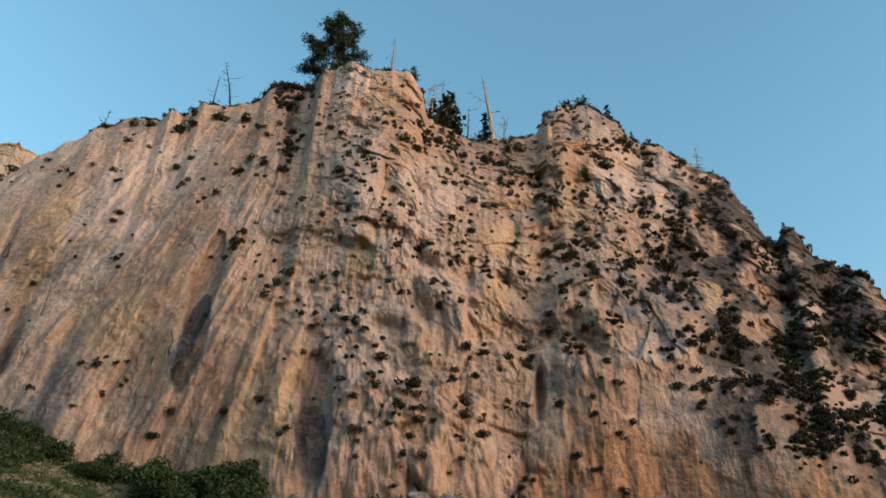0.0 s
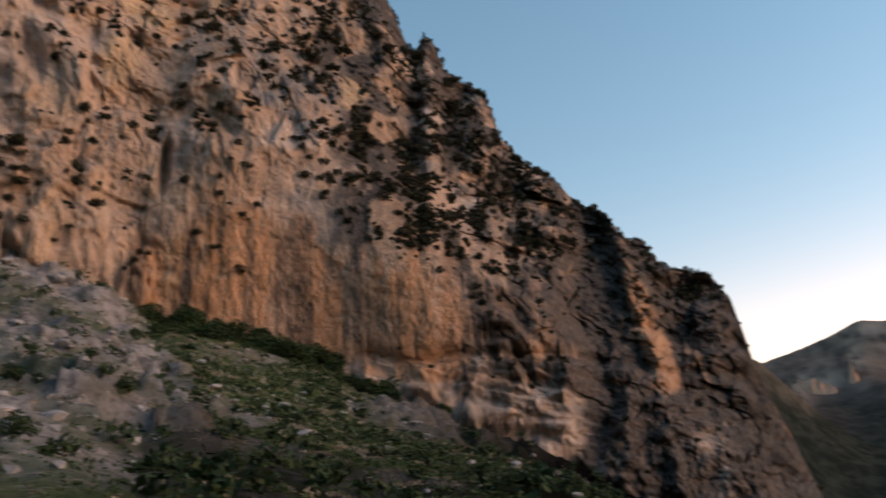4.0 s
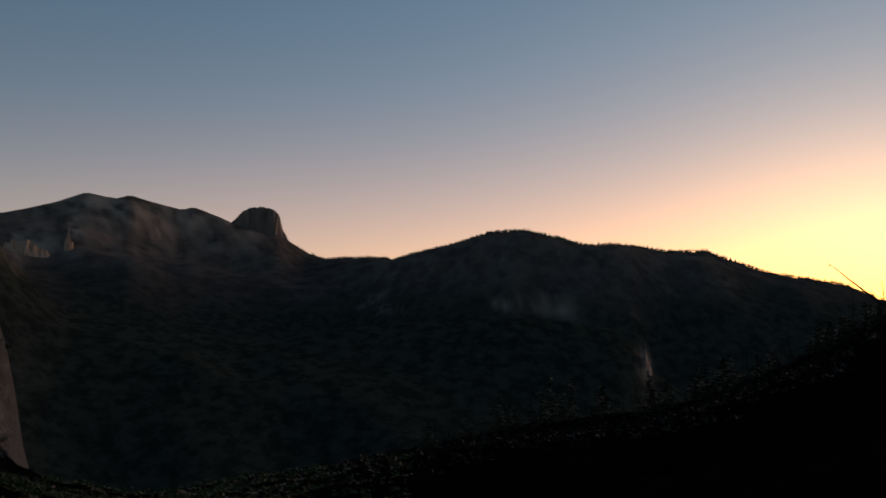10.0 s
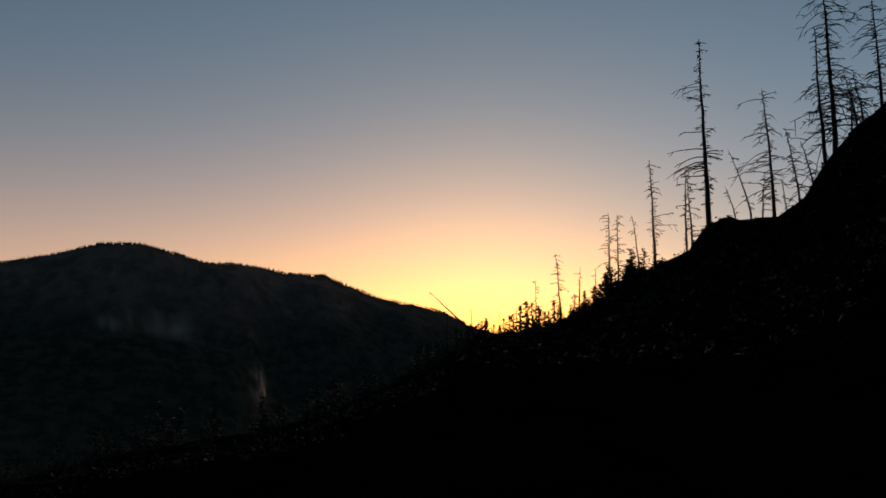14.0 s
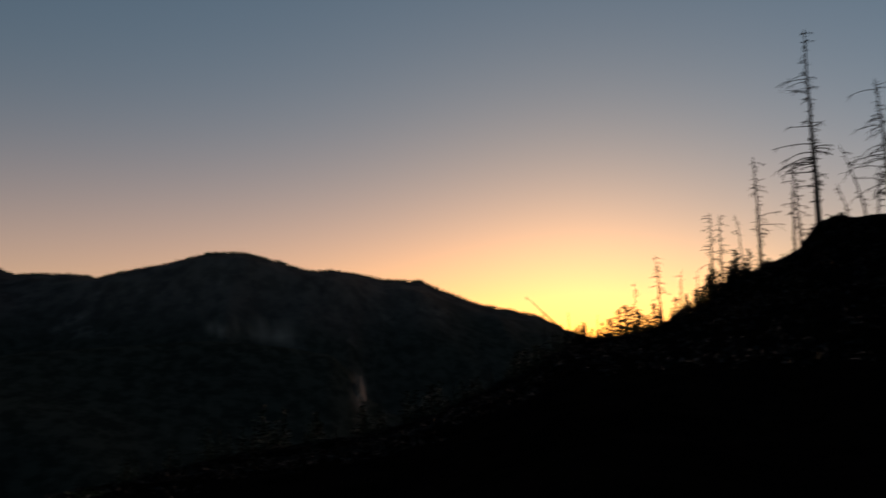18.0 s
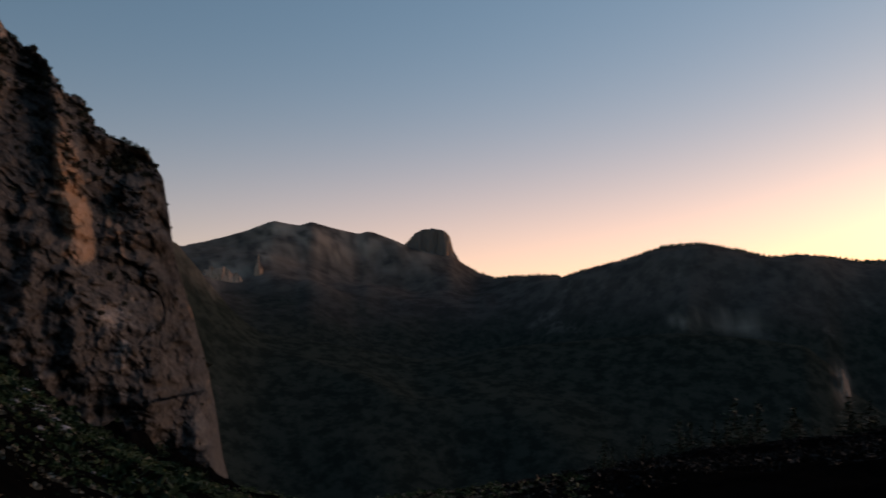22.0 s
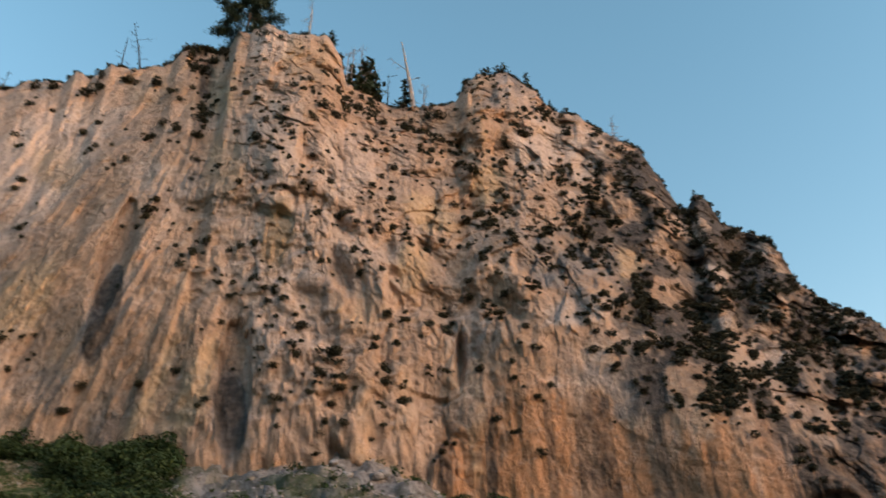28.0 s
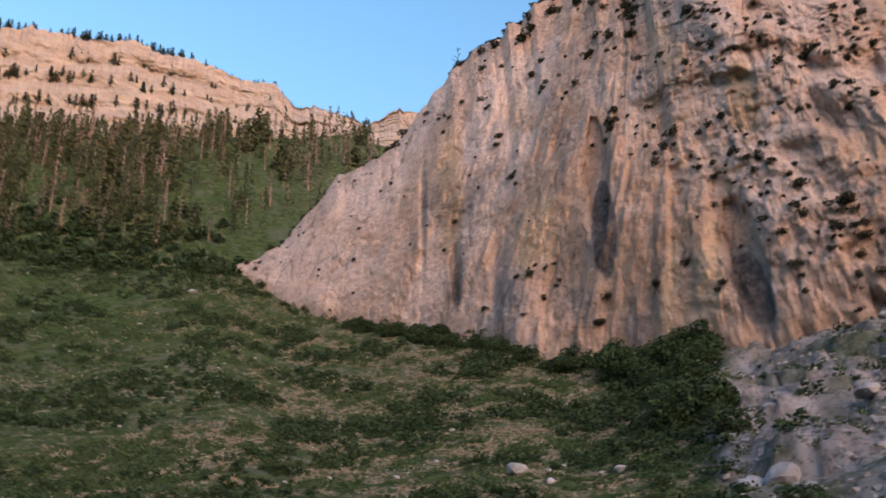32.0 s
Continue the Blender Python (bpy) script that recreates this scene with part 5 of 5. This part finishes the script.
def conifer(model, place, scale, turn, label, group, name="conifer", wide=1.0):
    base = tagged(new(name), label, "tree", group)
    part("trunk", model[0], base)
    part("crown", model[1], base)
    base.matrix_basis = pose(*place, 0, 0, turn) @ Matrix.Diagonal((scale * wide, scale * wide, scale, 1))
    return base


WOOD_CONIFERS = [conifer_model(1250 + k, 9.0, 2.1 + 0.45 * (k % 3), WOODS, 1.3, 0.06, None, 0.36) for k in range(4)]
GREEN_CONIFERS = [conifer_model(1200 + k, 9.0, 1.5 + 0.25 * (k % 3), NEEDLE) for k in range(4)]
DRY_CONIFERS = [conifer_model(1300 + k, 9.0, 0.9, DRY, 0.5, 0.15, DEADWOOD) for k in range(3)]


def build_rim_trees():
    # live and dead trees on the rim of the wall: bearing, foot, tip, what it is
    plan = [(-29.1, 36.8, 37.8, "bare"), (-21.4, 39.9, 42.2, "bare"), (-19.8, 40.0, 43.2, "bent"), (-17.6, 41.0, 41.9, "bare"), (-5.8, 44.7, 47.2, "grey"), (-3.6, 44.6, 45.4, "green"), (-1.6, 41.3, 44.4, "grey"), (-0.9, 40.9, 44.2, "grey"), (0.3, 40.6, 43.7, "green"),
            (-0.5, 40.8, 43.7, "green"), (-0.1, 40.7, 43.3, "green"), (0.7, 40.6, 42.8, "green"), (-1.5, 41.2, 43.3, "green"), (-2.0, 41.4, 44.0, "grey"), (1.8, 40.4, 42.7, "bare"), (3.5, 40.4, 42.4, "green"), (4.2, 40.4, 44.9, "white"), (5.2, 40.5, 42.0, "grey"), (12.8, 42.1, 43.2, "green"), (14.8, 41.2, 42.4, "green"), (16.7, 39.4, 40.3, "green"), (21.8, 37.0, 38.5, "grey"), (27.3, 31.7, 32.5, "green")]
    for k, (az, lo, hi, what) in enumerate(plan):
        x, y, z = (float(c) for c in cliff_point(az, 1.0))
        x, y, z = x * 1.012, y * 1.012, z
        r = math.hypot(x, y)
        z0 = min(z + 0.1, r * math.tan(radians(lo)))
        h = r * math.tan(radians(hi)) - z0
        rng = np.random.default_rng(1500 + k)
        if what == "green":
            conifer(GREEN_CONIFERS[k % 4], (x, y, z0 - 0.3), (h + 0.3) / 9.0, k * 67, "small dark green conifer on the rim of the cliff", "live trees on the rim", wide=2.0)
            continue
        base = tagged(new("dead_tree"), {"white": "tall bleached dead trunk on the rim of the cliff"}.get(what, "grey dead tree with bare branches on the cliff rim"), "dead tree", "dead trees on the rim")
        wood = {"white": SILVER, "grey": SILVER}.get(what, CHAR)
        snag_parts(base, h + 0.3, rng, {"bent": -0.22, "white": -0.12}.get(what, 0.02), 0.032 if what == "white" else 0.018, {"white": 5, "grey": 34, "bent": 26}.get(what, 18), -0.1, wood, 0.2, 0.30 if what in ("grey", "bent") else 0.22)
        base.matrix_basis = pose(x, y, z0 - 0.3, 0, 0, -az)


build_rim_trees()


def build_pine():
    """The big round-headed pine on the crown of the wall."""
    rng = np.random.default_rng(42)
    az = -11.6
    x, y, z = (float(c) for c in cliff_point(az, 1.0))
    x, y = x * 1.03, y * 1.03
    r = math.hypot(x, y)
    z0 = r * math.tan(radians(43.4))
    h = r * math.tan(radians(47.9)) - z0
    base = tagged(new("pine_tree"), "large dark green pine with an uneven crown on the cliff top", "tree")
    t = np.linspace(0, 1, 9)
    axis = np.stack([0.06 * h * t ** 2, 0.02 * h * np.sin(4 * t), h * 0.96 * t - 0.8 * (t == 0)], 1)
    part("trunk", mesh_of("pine_trunk", *tube(axis, 0.34 * (1 - 0.88 * t), 8), BARK), base)
    for k in range(30):
        u = 0.10 + 0.88 * (k + rng.uniform(0, 0.9)) / 30
        o = np.array([np.interp(u, t, axis[:, i]) for i in range(3)])
        a = k * 2.4 + rng.normal() * 0.3
        prof = math.sin(math.pi * min(1.0, 0.16 + 0.86 * u)) ** 0.6
        ln = h * 0.33 * prof * rng.uniform(0.75, 1.15)
        way = np.array([math.cos(a), math.sin(a), 0])
        m = np.linspace(0, 1, 6)
        rise = 0.55 * (u - 0.35)
        pts = o + way * (ln * m)[:, None] + np.array([0, 0, 1]) * (ln * (rise * m - 0.12 * m * m))[:, None] + rng.normal(size=(6, 3)) * ln * 0.025
        limb = part("limb", mesh_of("pine_limb", *tube(pts, 0.09 * (1 - 0.85 * m), 5), BARK), base)
        cs = []
        for j in range(int(8 + ln * 3.2)):
            w = rng.uniform(0.35, 1.05)
            c = np.array([np.interp(min(w, 1), m, pts[:, i]) for i in range(3)]) + rng.normal(size=3) * np.array([0.5, 0.5, 0.25])
            cs.append(c + rng.normal(size=(34, 3)) * np.array([0.42, 0.42, 0.26]))
        v, f = leaf_cloud(np.concatenate(cs), np.full(34 * len(cs), 0.2), rng)
        part("needles", mesh_of("pine_needles", v, f, NEEDLE), limb)
    base.matrix_basis = pose(x, y, z0 - 0.4, 0, 0, -az)


build_pine()


# ---- the woods below the upper crag ----
def build_woods():
    rng = np.random.default_rng(61)
    made = 0
    spare = []
    while made < 760:
        az = rng.uniform(-69, -36)
        r1 = float(table(SLOPE_R, az))
        r = r1 + 3 + (229 - r1) * rng.uniform() ** 0.8
        if az > -48 and r < r1 + 12 + 0.44 * (az + 48) ** 2:
            continue
        if az > -50 - 4.5 * rng.uniform() and r < 190 and rng.uniform() < 0.85:
            continue
        if float(vnoise(az / 3.0, r / 22, 0, 63)) < -0.45 and rng.uniform() < 0.7:
            continue
        x, y, _ = (float(c) for c in polar(az, r, 0))
        z = float(ground_z(az, r))
        dry = rng.uniform() < 0.42
        sc = rng.uniform(0.5, 1.45)
        model = DRY_CONIFERS[made % 3] if dry else WOOD_CONIFERS[made % 4]
        made += 1
        if made > 200:  # the deeper wood, past counting
            spare.append((x, y, z, sc, dry))
            continue
        conifer(model, (x, y, z - 0.2), sc, rng.uniform(0, 360), "thin dry brown conifer among the hillside woods" if dry else "dark green conifer in the woods on the mountainside", "hillside woods", wide=rng.uniform(0.7, 1.5))
    for want, mat, name, label in ((False, WOODS, "hillside_woods", "dense green conifer woods under the crag"), (True, DRY, "dry_woods", "brown dead conifers standing through the woods")):
        cs, ss = [], []
        for x, y, z, sc, dry in spare:
            if dry != want:
                continue
            n = 60 if dry else 110
            u = rng.uniform(0.12, 1, n) ** 1.2
            a = rng.uniform(0, 2 * np.pi, n)
            w = (1.0 if dry else 2.0) * sc * (1.02 - u) * rng.uniform(0.3, 1, n)
            cs.append(np.stack([x + w * np.cos(a), y + w * np.sin(a), z + 9 * sc * u - 0.2 * w], 1))
            ss.append(np.full(n, 0.26 if dry else 0.38))
        tagged(new(name, mesh_of(name, *leaf_cloud(np.concatenate(cs), np.concatenate(ss), rng), mat)), label, "woods", kind="stuff")
    # broad-leaved bushes close the wood at its lower edge
    n = 420
    az = rng.uniform(-69, -46.5, n)
    r = table(SLOPE_R, az) - 6 + 30 * rng.uniform(0, 1, n) ** 1.3
    ok = (az < -47.5 - 5.0 * rng.uniform(0, 1, n) ** 1.5) | (r < table(SLOPE_R, az) + 4)
    x, y, _ = polar(az[ok], r[ok], 0)
    scatter_stuff("wood_edge_bushes", np.stack([x, y, ground_z(az[ok], r[ok]) - 0.3], 1), rng.uniform(0.8, 2.6, ok.sum()), THICKET, 130, 0.30, "dense green bushes along the lower edge of the woods", "bushes", 741, 1.1)
    # scattered trees on the crag's ledges and top
    top = [(-70, 34.23), (-63.3, 35.73), (-56.1, 36.43), (-51.2, 36.03), (-47.5, 35.03), (-44.7, 35.13), (-43.0, 33.63), (-38.5, 33.13), (-30, 32.73)]
    for k in range(230):
        az = rng.uniform(-68, -36) if k % 3 else rng.uniform(-68, -52)
        e1 = float(table(top, az))
        e0 = float(table(MID_EL, az)) - 0.8
        v = 1.0 if k < 95 else min(0.97, float(rng.choice([0.18, 0.22, 0.38, 0.4, 0.58, 0.62, 0.78])) + rng.normal() * 0.02)
        r = float(crag_r(np.array(az), np.array(v))) + (2.0 if k < 95 else -0.3)
        x, y, _ = (float(c) for c in polar(az, r, 0))
        z = r * math.tan(radians(e0 + (e1 - e0) * v))
        conifer(GREEN_CONIFERS[k % 4], (x, y, z - (2.3 if k < 95 else 1.0)), rng.uniform(0.34, 0.62) * (1.0 if az < -50 else 0.75), rng.uniform(0, 360), "small dark conifer on a ledge of the upper crag", "trees on the crag", "crag_conifer", wide=2.0)


build_woods()


# ---- plants on the near slope ----
THICKETS = shrub_meshes("thicket", 5, 1100, 0.085, THICKET, 700)


def build_thickets():
    rng = np.random.default_rng(71)
    # a belt of bushes along the foot of the wall
    for k in range(105):
        az = rng.uniform(-46, -12.5)
        r1 = float(table(SLOPE_R, az))
        r = r1 - 1.2 - 7.0 * rng.uniform() ** 1.6
        size = rng.uniform(1.0, 2.1)
        if az > -22:
            size *= 1.35
        if az < -38:
            size *= 0.65
        x, y, _ = (float(c) for c in polar(az, r, 0))
        shrub(THICKETS[k % 5], (x, y, float(ground_z(az, r)) - 0.15), size, rng.uniform(0, 360), "dense green bush along the foot of the cliff", "bushes at the cliff foot", "bush")
    for k in range(100):
        az = rng.uniform(7.0, 30)
        r1 = float(table(SLOPE_R, az))
        r = r1 - 0.8 - 9.0 * rng.uniform() ** 1.7
        x, y, _ = (float(c) for c in polar(az, r, 0))
        shrub(THICKETS[k % 5], (x, y, float(ground_z(az, r)) - 0.15), rng.uniform(0.6, 1.9) * (1.0 if az < 24 else 0.7), rng.uniform(0, 360), "dark green bush on the talus below the cliff", "bushes on the talus", "bush")
    az = np.concatenate([rng.uniform(8, 52, 420), rng.uniform(-68, -13, 1500), rng.uniform(-68, -40, 900), rng.uniform(-66, -12, 3600), rng.uniform(-13, 12, 110)])
    r = table(SLOPE_R, az) * np.sqrt(rng.uniform(0.05, 0.92, len(az)))
    x, y, _ = polar(az, r, 0)
    keep = (fbm(x / 7, y / 7, 0, 3, 73) > 0.0) | (az > -13)
    size = (0.3 + 0.75 * rng.uniform(0, 1, len(az)) ** 2) * np.where(az > -13, 1.15, np.clip(r / 50, 0.4, 1.5))
    scatter_stuff("slope_bushes", np.stack([x, y, ground_z(az, r) - 0.1], 1)[keep], size[keep], THICKET, 70, 0.15, "low dark green bushes scattered over the slope", "bushes", 731)
    # the thicket that runs down beside the rib of bare rock
    for k in range(34):
        u = rng.uniform()
        az = -17.5 + 5.6 * u - 2.4 * rng.uniform() ** 2
        x, y, z = slope_spot(az, 14.4 - 4.6 * u + rng.normal() * 0.45)
        shrub(THICKETS[k % 5], (x, y, z - 0.2), rng.uniform(1.0, 2.3), rng.uniform(0, 360), "large dark green bush in the thicket beside the bare rock", "thicket beside the rock", "bush")
    # loose bushes down the slope
    for k in range(58):
        az = rng.uniform(-66, 50)
        if -12 < az < 6 and rng.uniform() < 0.3:
            continue
        r1 = float(table(SLOPE_R, az))
        r = r1 * rng.uniform(0.28, 0.95)
        x, y, _ = (float(c) for c in polar(az, r, 0))
        shrub(THICKETS[k % 5], (x, y, float(ground_z(az, r)) - 0.12), rng.uniform(0.3, 0.85), rng.uniform(0, 360), "low green bush on the stony slope", "bushes on the slope", "bush")


build_thickets()


def build_herbs():
    rng = np.random.default_rng(81)
    n = 52000
    az = np.concatenate([rng.uniform(-68, -11, n), rng.uniform(6, 72, n * 2 // 3), rng.uniform(-12, 7, n // 10)])
    r1 = table(SLOPE_R, az)
    r = r1 * rng.uniform(0.06, 0.99, len(az)) ** 0.75
    far = az < -47
    r = np.where(far, 25 + 190 * np.sqrt(rng.uniform(0, 1, len(az))), r)
    az = np.concatenate([az, rng.uniform(18, 78, 14000), rng.uniform(-69, -40, 12000)])
    r = np.concatenate([r, 7 + 48 * rng.uniform(0, 1, 14000) ** 0.7, 10 + 55 * rng.uniform(0, 1, 12000) ** 0.7])
    far = az < -47
    x, y, _ = polar(az, r, 0)
    keep = (0.8 * vnoise(x / 8, y / 8, 0, 82) + vnoise(x / 3.2, y / 3.2, 0, 83) + 0.6 * vnoise(x / 1.3, y / 1.3, 0, 85) > np.where((far & (r < 62)) | ((az > 18) & (r < 60)), -1.0, -0.45)) & (r > 5) & (rng.uniform(0, 1, len(az)) > 0.8 * foot_apron(az, r) + 0.5 * rib(az, r) + 0.62 * smooth(10, 32, az))
    p = np.stack([x, y, ground_z(az, r) - 0.04], 1)[keep]
    s = (0.22 + 0.5 * rng.uniform(0, 1, len(p)) ** 2.5) * np.clip(r[keep] / 60, 0.25, 1.6)
    dry = -0.25 * (az[keep] < -50) + 0.7 * vnoise(p[:, 0] / 3.2, p[:, 1] / 3.2, 0, 87) + 0.9 * vnoise(p[:, 0] / 1.1, p[:, 1] / 1.1, 0, 89) + 0.35 * spot(az[keep], 0, -36, 0, 17, 1) > 0.14
    scatter_stuff("meadow_plants", p[~dry], s[~dry], HERB, 12, 0.15, "low green herbs and grass over the slope", "grass", 811, 0.8)
    scatter_stuff("dry_grass", p[dry], s[dry] * 0.8, STRAW, 9, 0.13, "pale dry grass tufts among the green herbs", "grass", 813, 0.7)


build_herbs()


# ---- stones ----
def stone_mesh(seed, mat, detail=2):
    bm = bmesh.new()
    bmesh.ops.create_icosphere(bm, subdivisions=detail, radius=1.0)
    rng = np.random.default_rng(seed)
    cuts = rng.normal(size=(7, 3))
    cuts /= np.linalg.norm(cuts, axis=1)[:, None]
    for v in bm.verts:
        for c in cuts:  # flat broken faces
            over = v.co.dot(Vector(c)) - 0.62
            if over > 0:
                v.co -= Vector(c) * over * 0.85
        v.co *= 1 + 0.07 * noise.noise(v.co * 2.3 + Vector((seed, 0, 0)))
        v.co.z *= 0.75
    me = bpy.data.meshes.new("stone")
    bm.to_mesh(me)
    bm.free()
    me.materials.append(mat)
    return me


STONES = [stone_mesh(k + 1, PALE) for k in range(6)]


def build_boulders():
    rng = np.random.default_rng(91)
    # bearing, angle, size of the ones that stand out; the rest lie where they rolled
    plan = [(-26.7, 7.8, 0.62), (-49.7, 20.4, 0.9), (-19.6, 7.6, 0.42), (-20.9, 7.5, 0.3), (-35.1, 14.0, 0.3), (-60.4, 20.9, 0.6), (-15.2, 12.7, 0.5), (-24.4, 7.2, 0.3), (-31, 11, 0.25), (-53, 18, 0.4), (-9.5, 9.5, 0.5), (-4, 11, 0.5), (2.5, 10.5, 0.55)]
    for k in range(80):
        az = rng.uniform(-66, 48)
        plan.append((az, float(slope_el(az)) * rng.uniform(0.45, 0.97) - 2.0 * (az > 38), 0.12 + 0.22 * rng.uniform() ** 2))
    for k in range(75):
        plan.append((rng.uniform(-12.5, 7), rng.uniform(5.5, 15), 0.2 + 0.75 * rng.uniform() ** 2))
    for k in range(60):
        az = rng.uniform(8, 44)
        plan.append((az, float(slope_el(az)) * rng.uniform(0.35, 0.97) - 3.0 * smooth(30, 44, az) * rng.uniform(), 0.12 + 0.33 * rng.uniform() ** 2))
    for k in range(26):
        az = rng.uniform(-11, 8)
        plan.append((az, float(slope_el(az)) - rng.uniform(0.1, 1.3), rng.uniform(0.35, 0.95)))
    for k, (az, el, size) in enumerate(plan):
        x, y, z = slope_spot(az, el)
        ob = tagged(new("boulder", STONES[k % 6]), "pale grey limestone boulder lying on the slope", "rock", "boulders on the slope")
        ob.matrix_basis = pose(x, y, z + size * (0.4 if k == 0 else 0.15), 0, 0, float(rng.uniform(0, 360))) @ Matrix.Diagonal((size * float(rng.uniform(0.8, 1.3)), size, size * float(rng.uniform(0.7, 1.0)), 1))


build_boulders()


def build_scree():
    rng = np.random.default_rng(95)
    tet = np.array([(1, 0, -0.4), (-0.5, 0.87, -0.4), (-0.5, -0.87, -0.4), (0.55, 0.6, 0.45), (-0.75, 0.1, 0.5), (0.3, -0.7, 0.4)])
    fac = np.array([(3, 4, 5), (0, 1, 3), (1, 4, 3), (1, 2, 4), (2, 5, 4), (2, 0, 5), (0, 3, 5)])
    n = 4500
    az = np.concatenate([rng.uniform(-66, 52, n * 2 // 3), rng.uniform(-13, 9, n // 3)])
    r = table(SLOPE_R, az) * np.sqrt(rng.uniform(0.06, 0.99, len(az)))
    x, y, _ = polar(az, r, 0)
    keep = (vnoise(x / 6, y / 6, 0, 97) > 0.05) | ((az > -13) & (az < 9))
    p = np.stack([x, y, ground_z(az, r) + 0.03], 1)[keep]
    s = 0.06 + 0.2 * rng.uniform(0, 1, len(p)) ** 4
    a = rng.uniform(0, 2 * np.pi, len(p))
    c, q = np.cos(a), np.sin(a)
    v = tet[None] * rng.uniform(0.7, 1.3, (len(p), 6, 1))
    v = np.stack([v[..., 0] * c[:, None] - v[..., 1] * q[:, None], v[..., 0] * q[:, None] + v[..., 1] * c[:, None], v[..., 2]], -1) * s[:, None, None] + p[:, None]
    f = (np.arange(len(p))[:, None, None] * 6 + fac[None]).reshape(-1, 3)
    tagged(new("scree", mesh_of("scree", v.reshape(-1, 3), f, PALE)), "loose pale stones strewn over the slope", "stones", kind="stuff")


build_scree()


# ---- the backlit side and the far skyline ----
def build_saddle_trees():
    rng = np.random.default_rng(101)
    for k in range(120):
        az = rng.uniform(76, 108) if k < 60 else rng.uniform(104, 121)
        r = float(table(SLOPE_R, az)) * (rng.uniform(0.88, 1.0) if k < 60 else 1.0)
        x, y, _ = (float(c) for c in polar(az, r, 0))
        conifer(GREEN_CONIFERS[k % 4], (x, y, float(ground_z(az, r)) - 0.3), rng.uniform(0.15, 0.42) * (1.15 if k < 60 else 1.0), rng.uniform(0, 360), "small dark conifer on the shaded ridge", "trees on the ridge", "ridge_conifer", wide=rng.uniform(2.0, 3.4))
    # firs that stand out on the saddle: bearing, foot and tip as angles
    for k, (az, lo, hi) in enumerate(((110.2, 2.2, 3.3), (110.9, 2.4, 3.7), (111.6, 2.6, 4.0), (112.1, 2.7, 4.6), (112.5, 2.8, 4.9), (112.9, 2.8, 4.8), (113.4, 2.8, 4.6), (114.1, 3.0, 4.2), (116.6, 4.0, 5.6), (117.2, 4.3, 5.7), (118.3, 5.0, 7.4), (107.9, 1.2, 2.7), (108.4, 1.4, 3.0), (109.3, 1.8, 3.1),
                                      (105.2, -0.6, 1.0), (104.4, -1.0, 0.6), (101.9, -2.0, -0.6), (98.6, -3.1, -1.8), (95.6, -4.0, -2.6), (92.4, -4.9, -3.6), (90.5, -5.2, -3.4), (88.8, -5.3, -2.2), (87.4, -5.4, -2.0), (86.1, -5.6, -3.4), (84.6, -5.8, -3.6), (81.5, -6.6, -4.6))):
        r = float(table(SLOPE_R, az)) * 0.995
        x, y, _ = (float(c) for c in polar(az, r, 0))
        z = float(ground_z(az, r))
        h = r * math.tan(radians(hi)) - z + 0.3
        conifer(GREEN_CONIFERS[k % 4], (x, y, z - 0.3), h / 9.0, k * 77, "dark fir standing on the backlit ridge", "firs on the saddle", "fir", wide=2.3)
    az = rng.uniform(99, 122, 150)
    r = table(SLOPE_R, az) * rng.uniform(0.985, 1.0, 150)
    x, y, _ = polar(az, r, 0)
    scatter_stuff("crest_scrub", np.stack([x, y, ground_z(az, r) - 0.15], 1), 0.35 + 0.9 * rng.uniform(0, 1, 150) ** 2, BACKLIT, 110, 0.15, "bushes along the crest of the backlit ridge, coloured near-black as silhouettes", "scrub", 823, 1.1)
    n = 4000
    az = rng.uniform(66, 150, n)
    r = table(SLOPE_R, az) * np.sqrt(rng.uniform(0.1, 1.0, n))
    x, y, _ = polar(az, r, 0)
    scatter_stuff("ridge_scrub", np.stack([x, y, ground_z(az, r) - 0.05], 1), 0.25 + 0.4 * rng.uniform(0, 1, n) ** 2, BACKLIT, 12, 0.2, "low scrub over the backlit ridge, coloured near-black as silhouettes", "scrub", 821)


build_saddle_trees()


def build_far_woods():
    rng = np.random.default_rng(111)
    n = 2600
    az = rng.uniform(69.5, 110, n)
    r = table(FAR_R, az) + rng.normal(size=n) * 25
    x, y, _ = polar(az, r, 0)
    z = ground_z(az, r)
    h = rng.uniform(3, 8, n)
    k = np.array([(1, 0, 0), (-0.5, 0.87, 0), (-0.5, -0.87, 0), (0, 0, 1)])
    v = k[None] * np.stack([h * 0.3, h * 0.3, h], -1)[:, None] + np.stack([x, y, z - 0.8], -1)[:, None]
    f = (np.arange(n)[:, None, None] * 4 + np.array([(0, 1, 3), (1, 2, 3), (2, 0, 3)])[None]).reshape(-1, 3)
    tagged(new("far_woods", mesh_of("far_woods", v.reshape(-1, 3), f, NEEDLE)), "dark conifers fringing the far ridge line", "woods", kind="stuff")


build_far_woods()
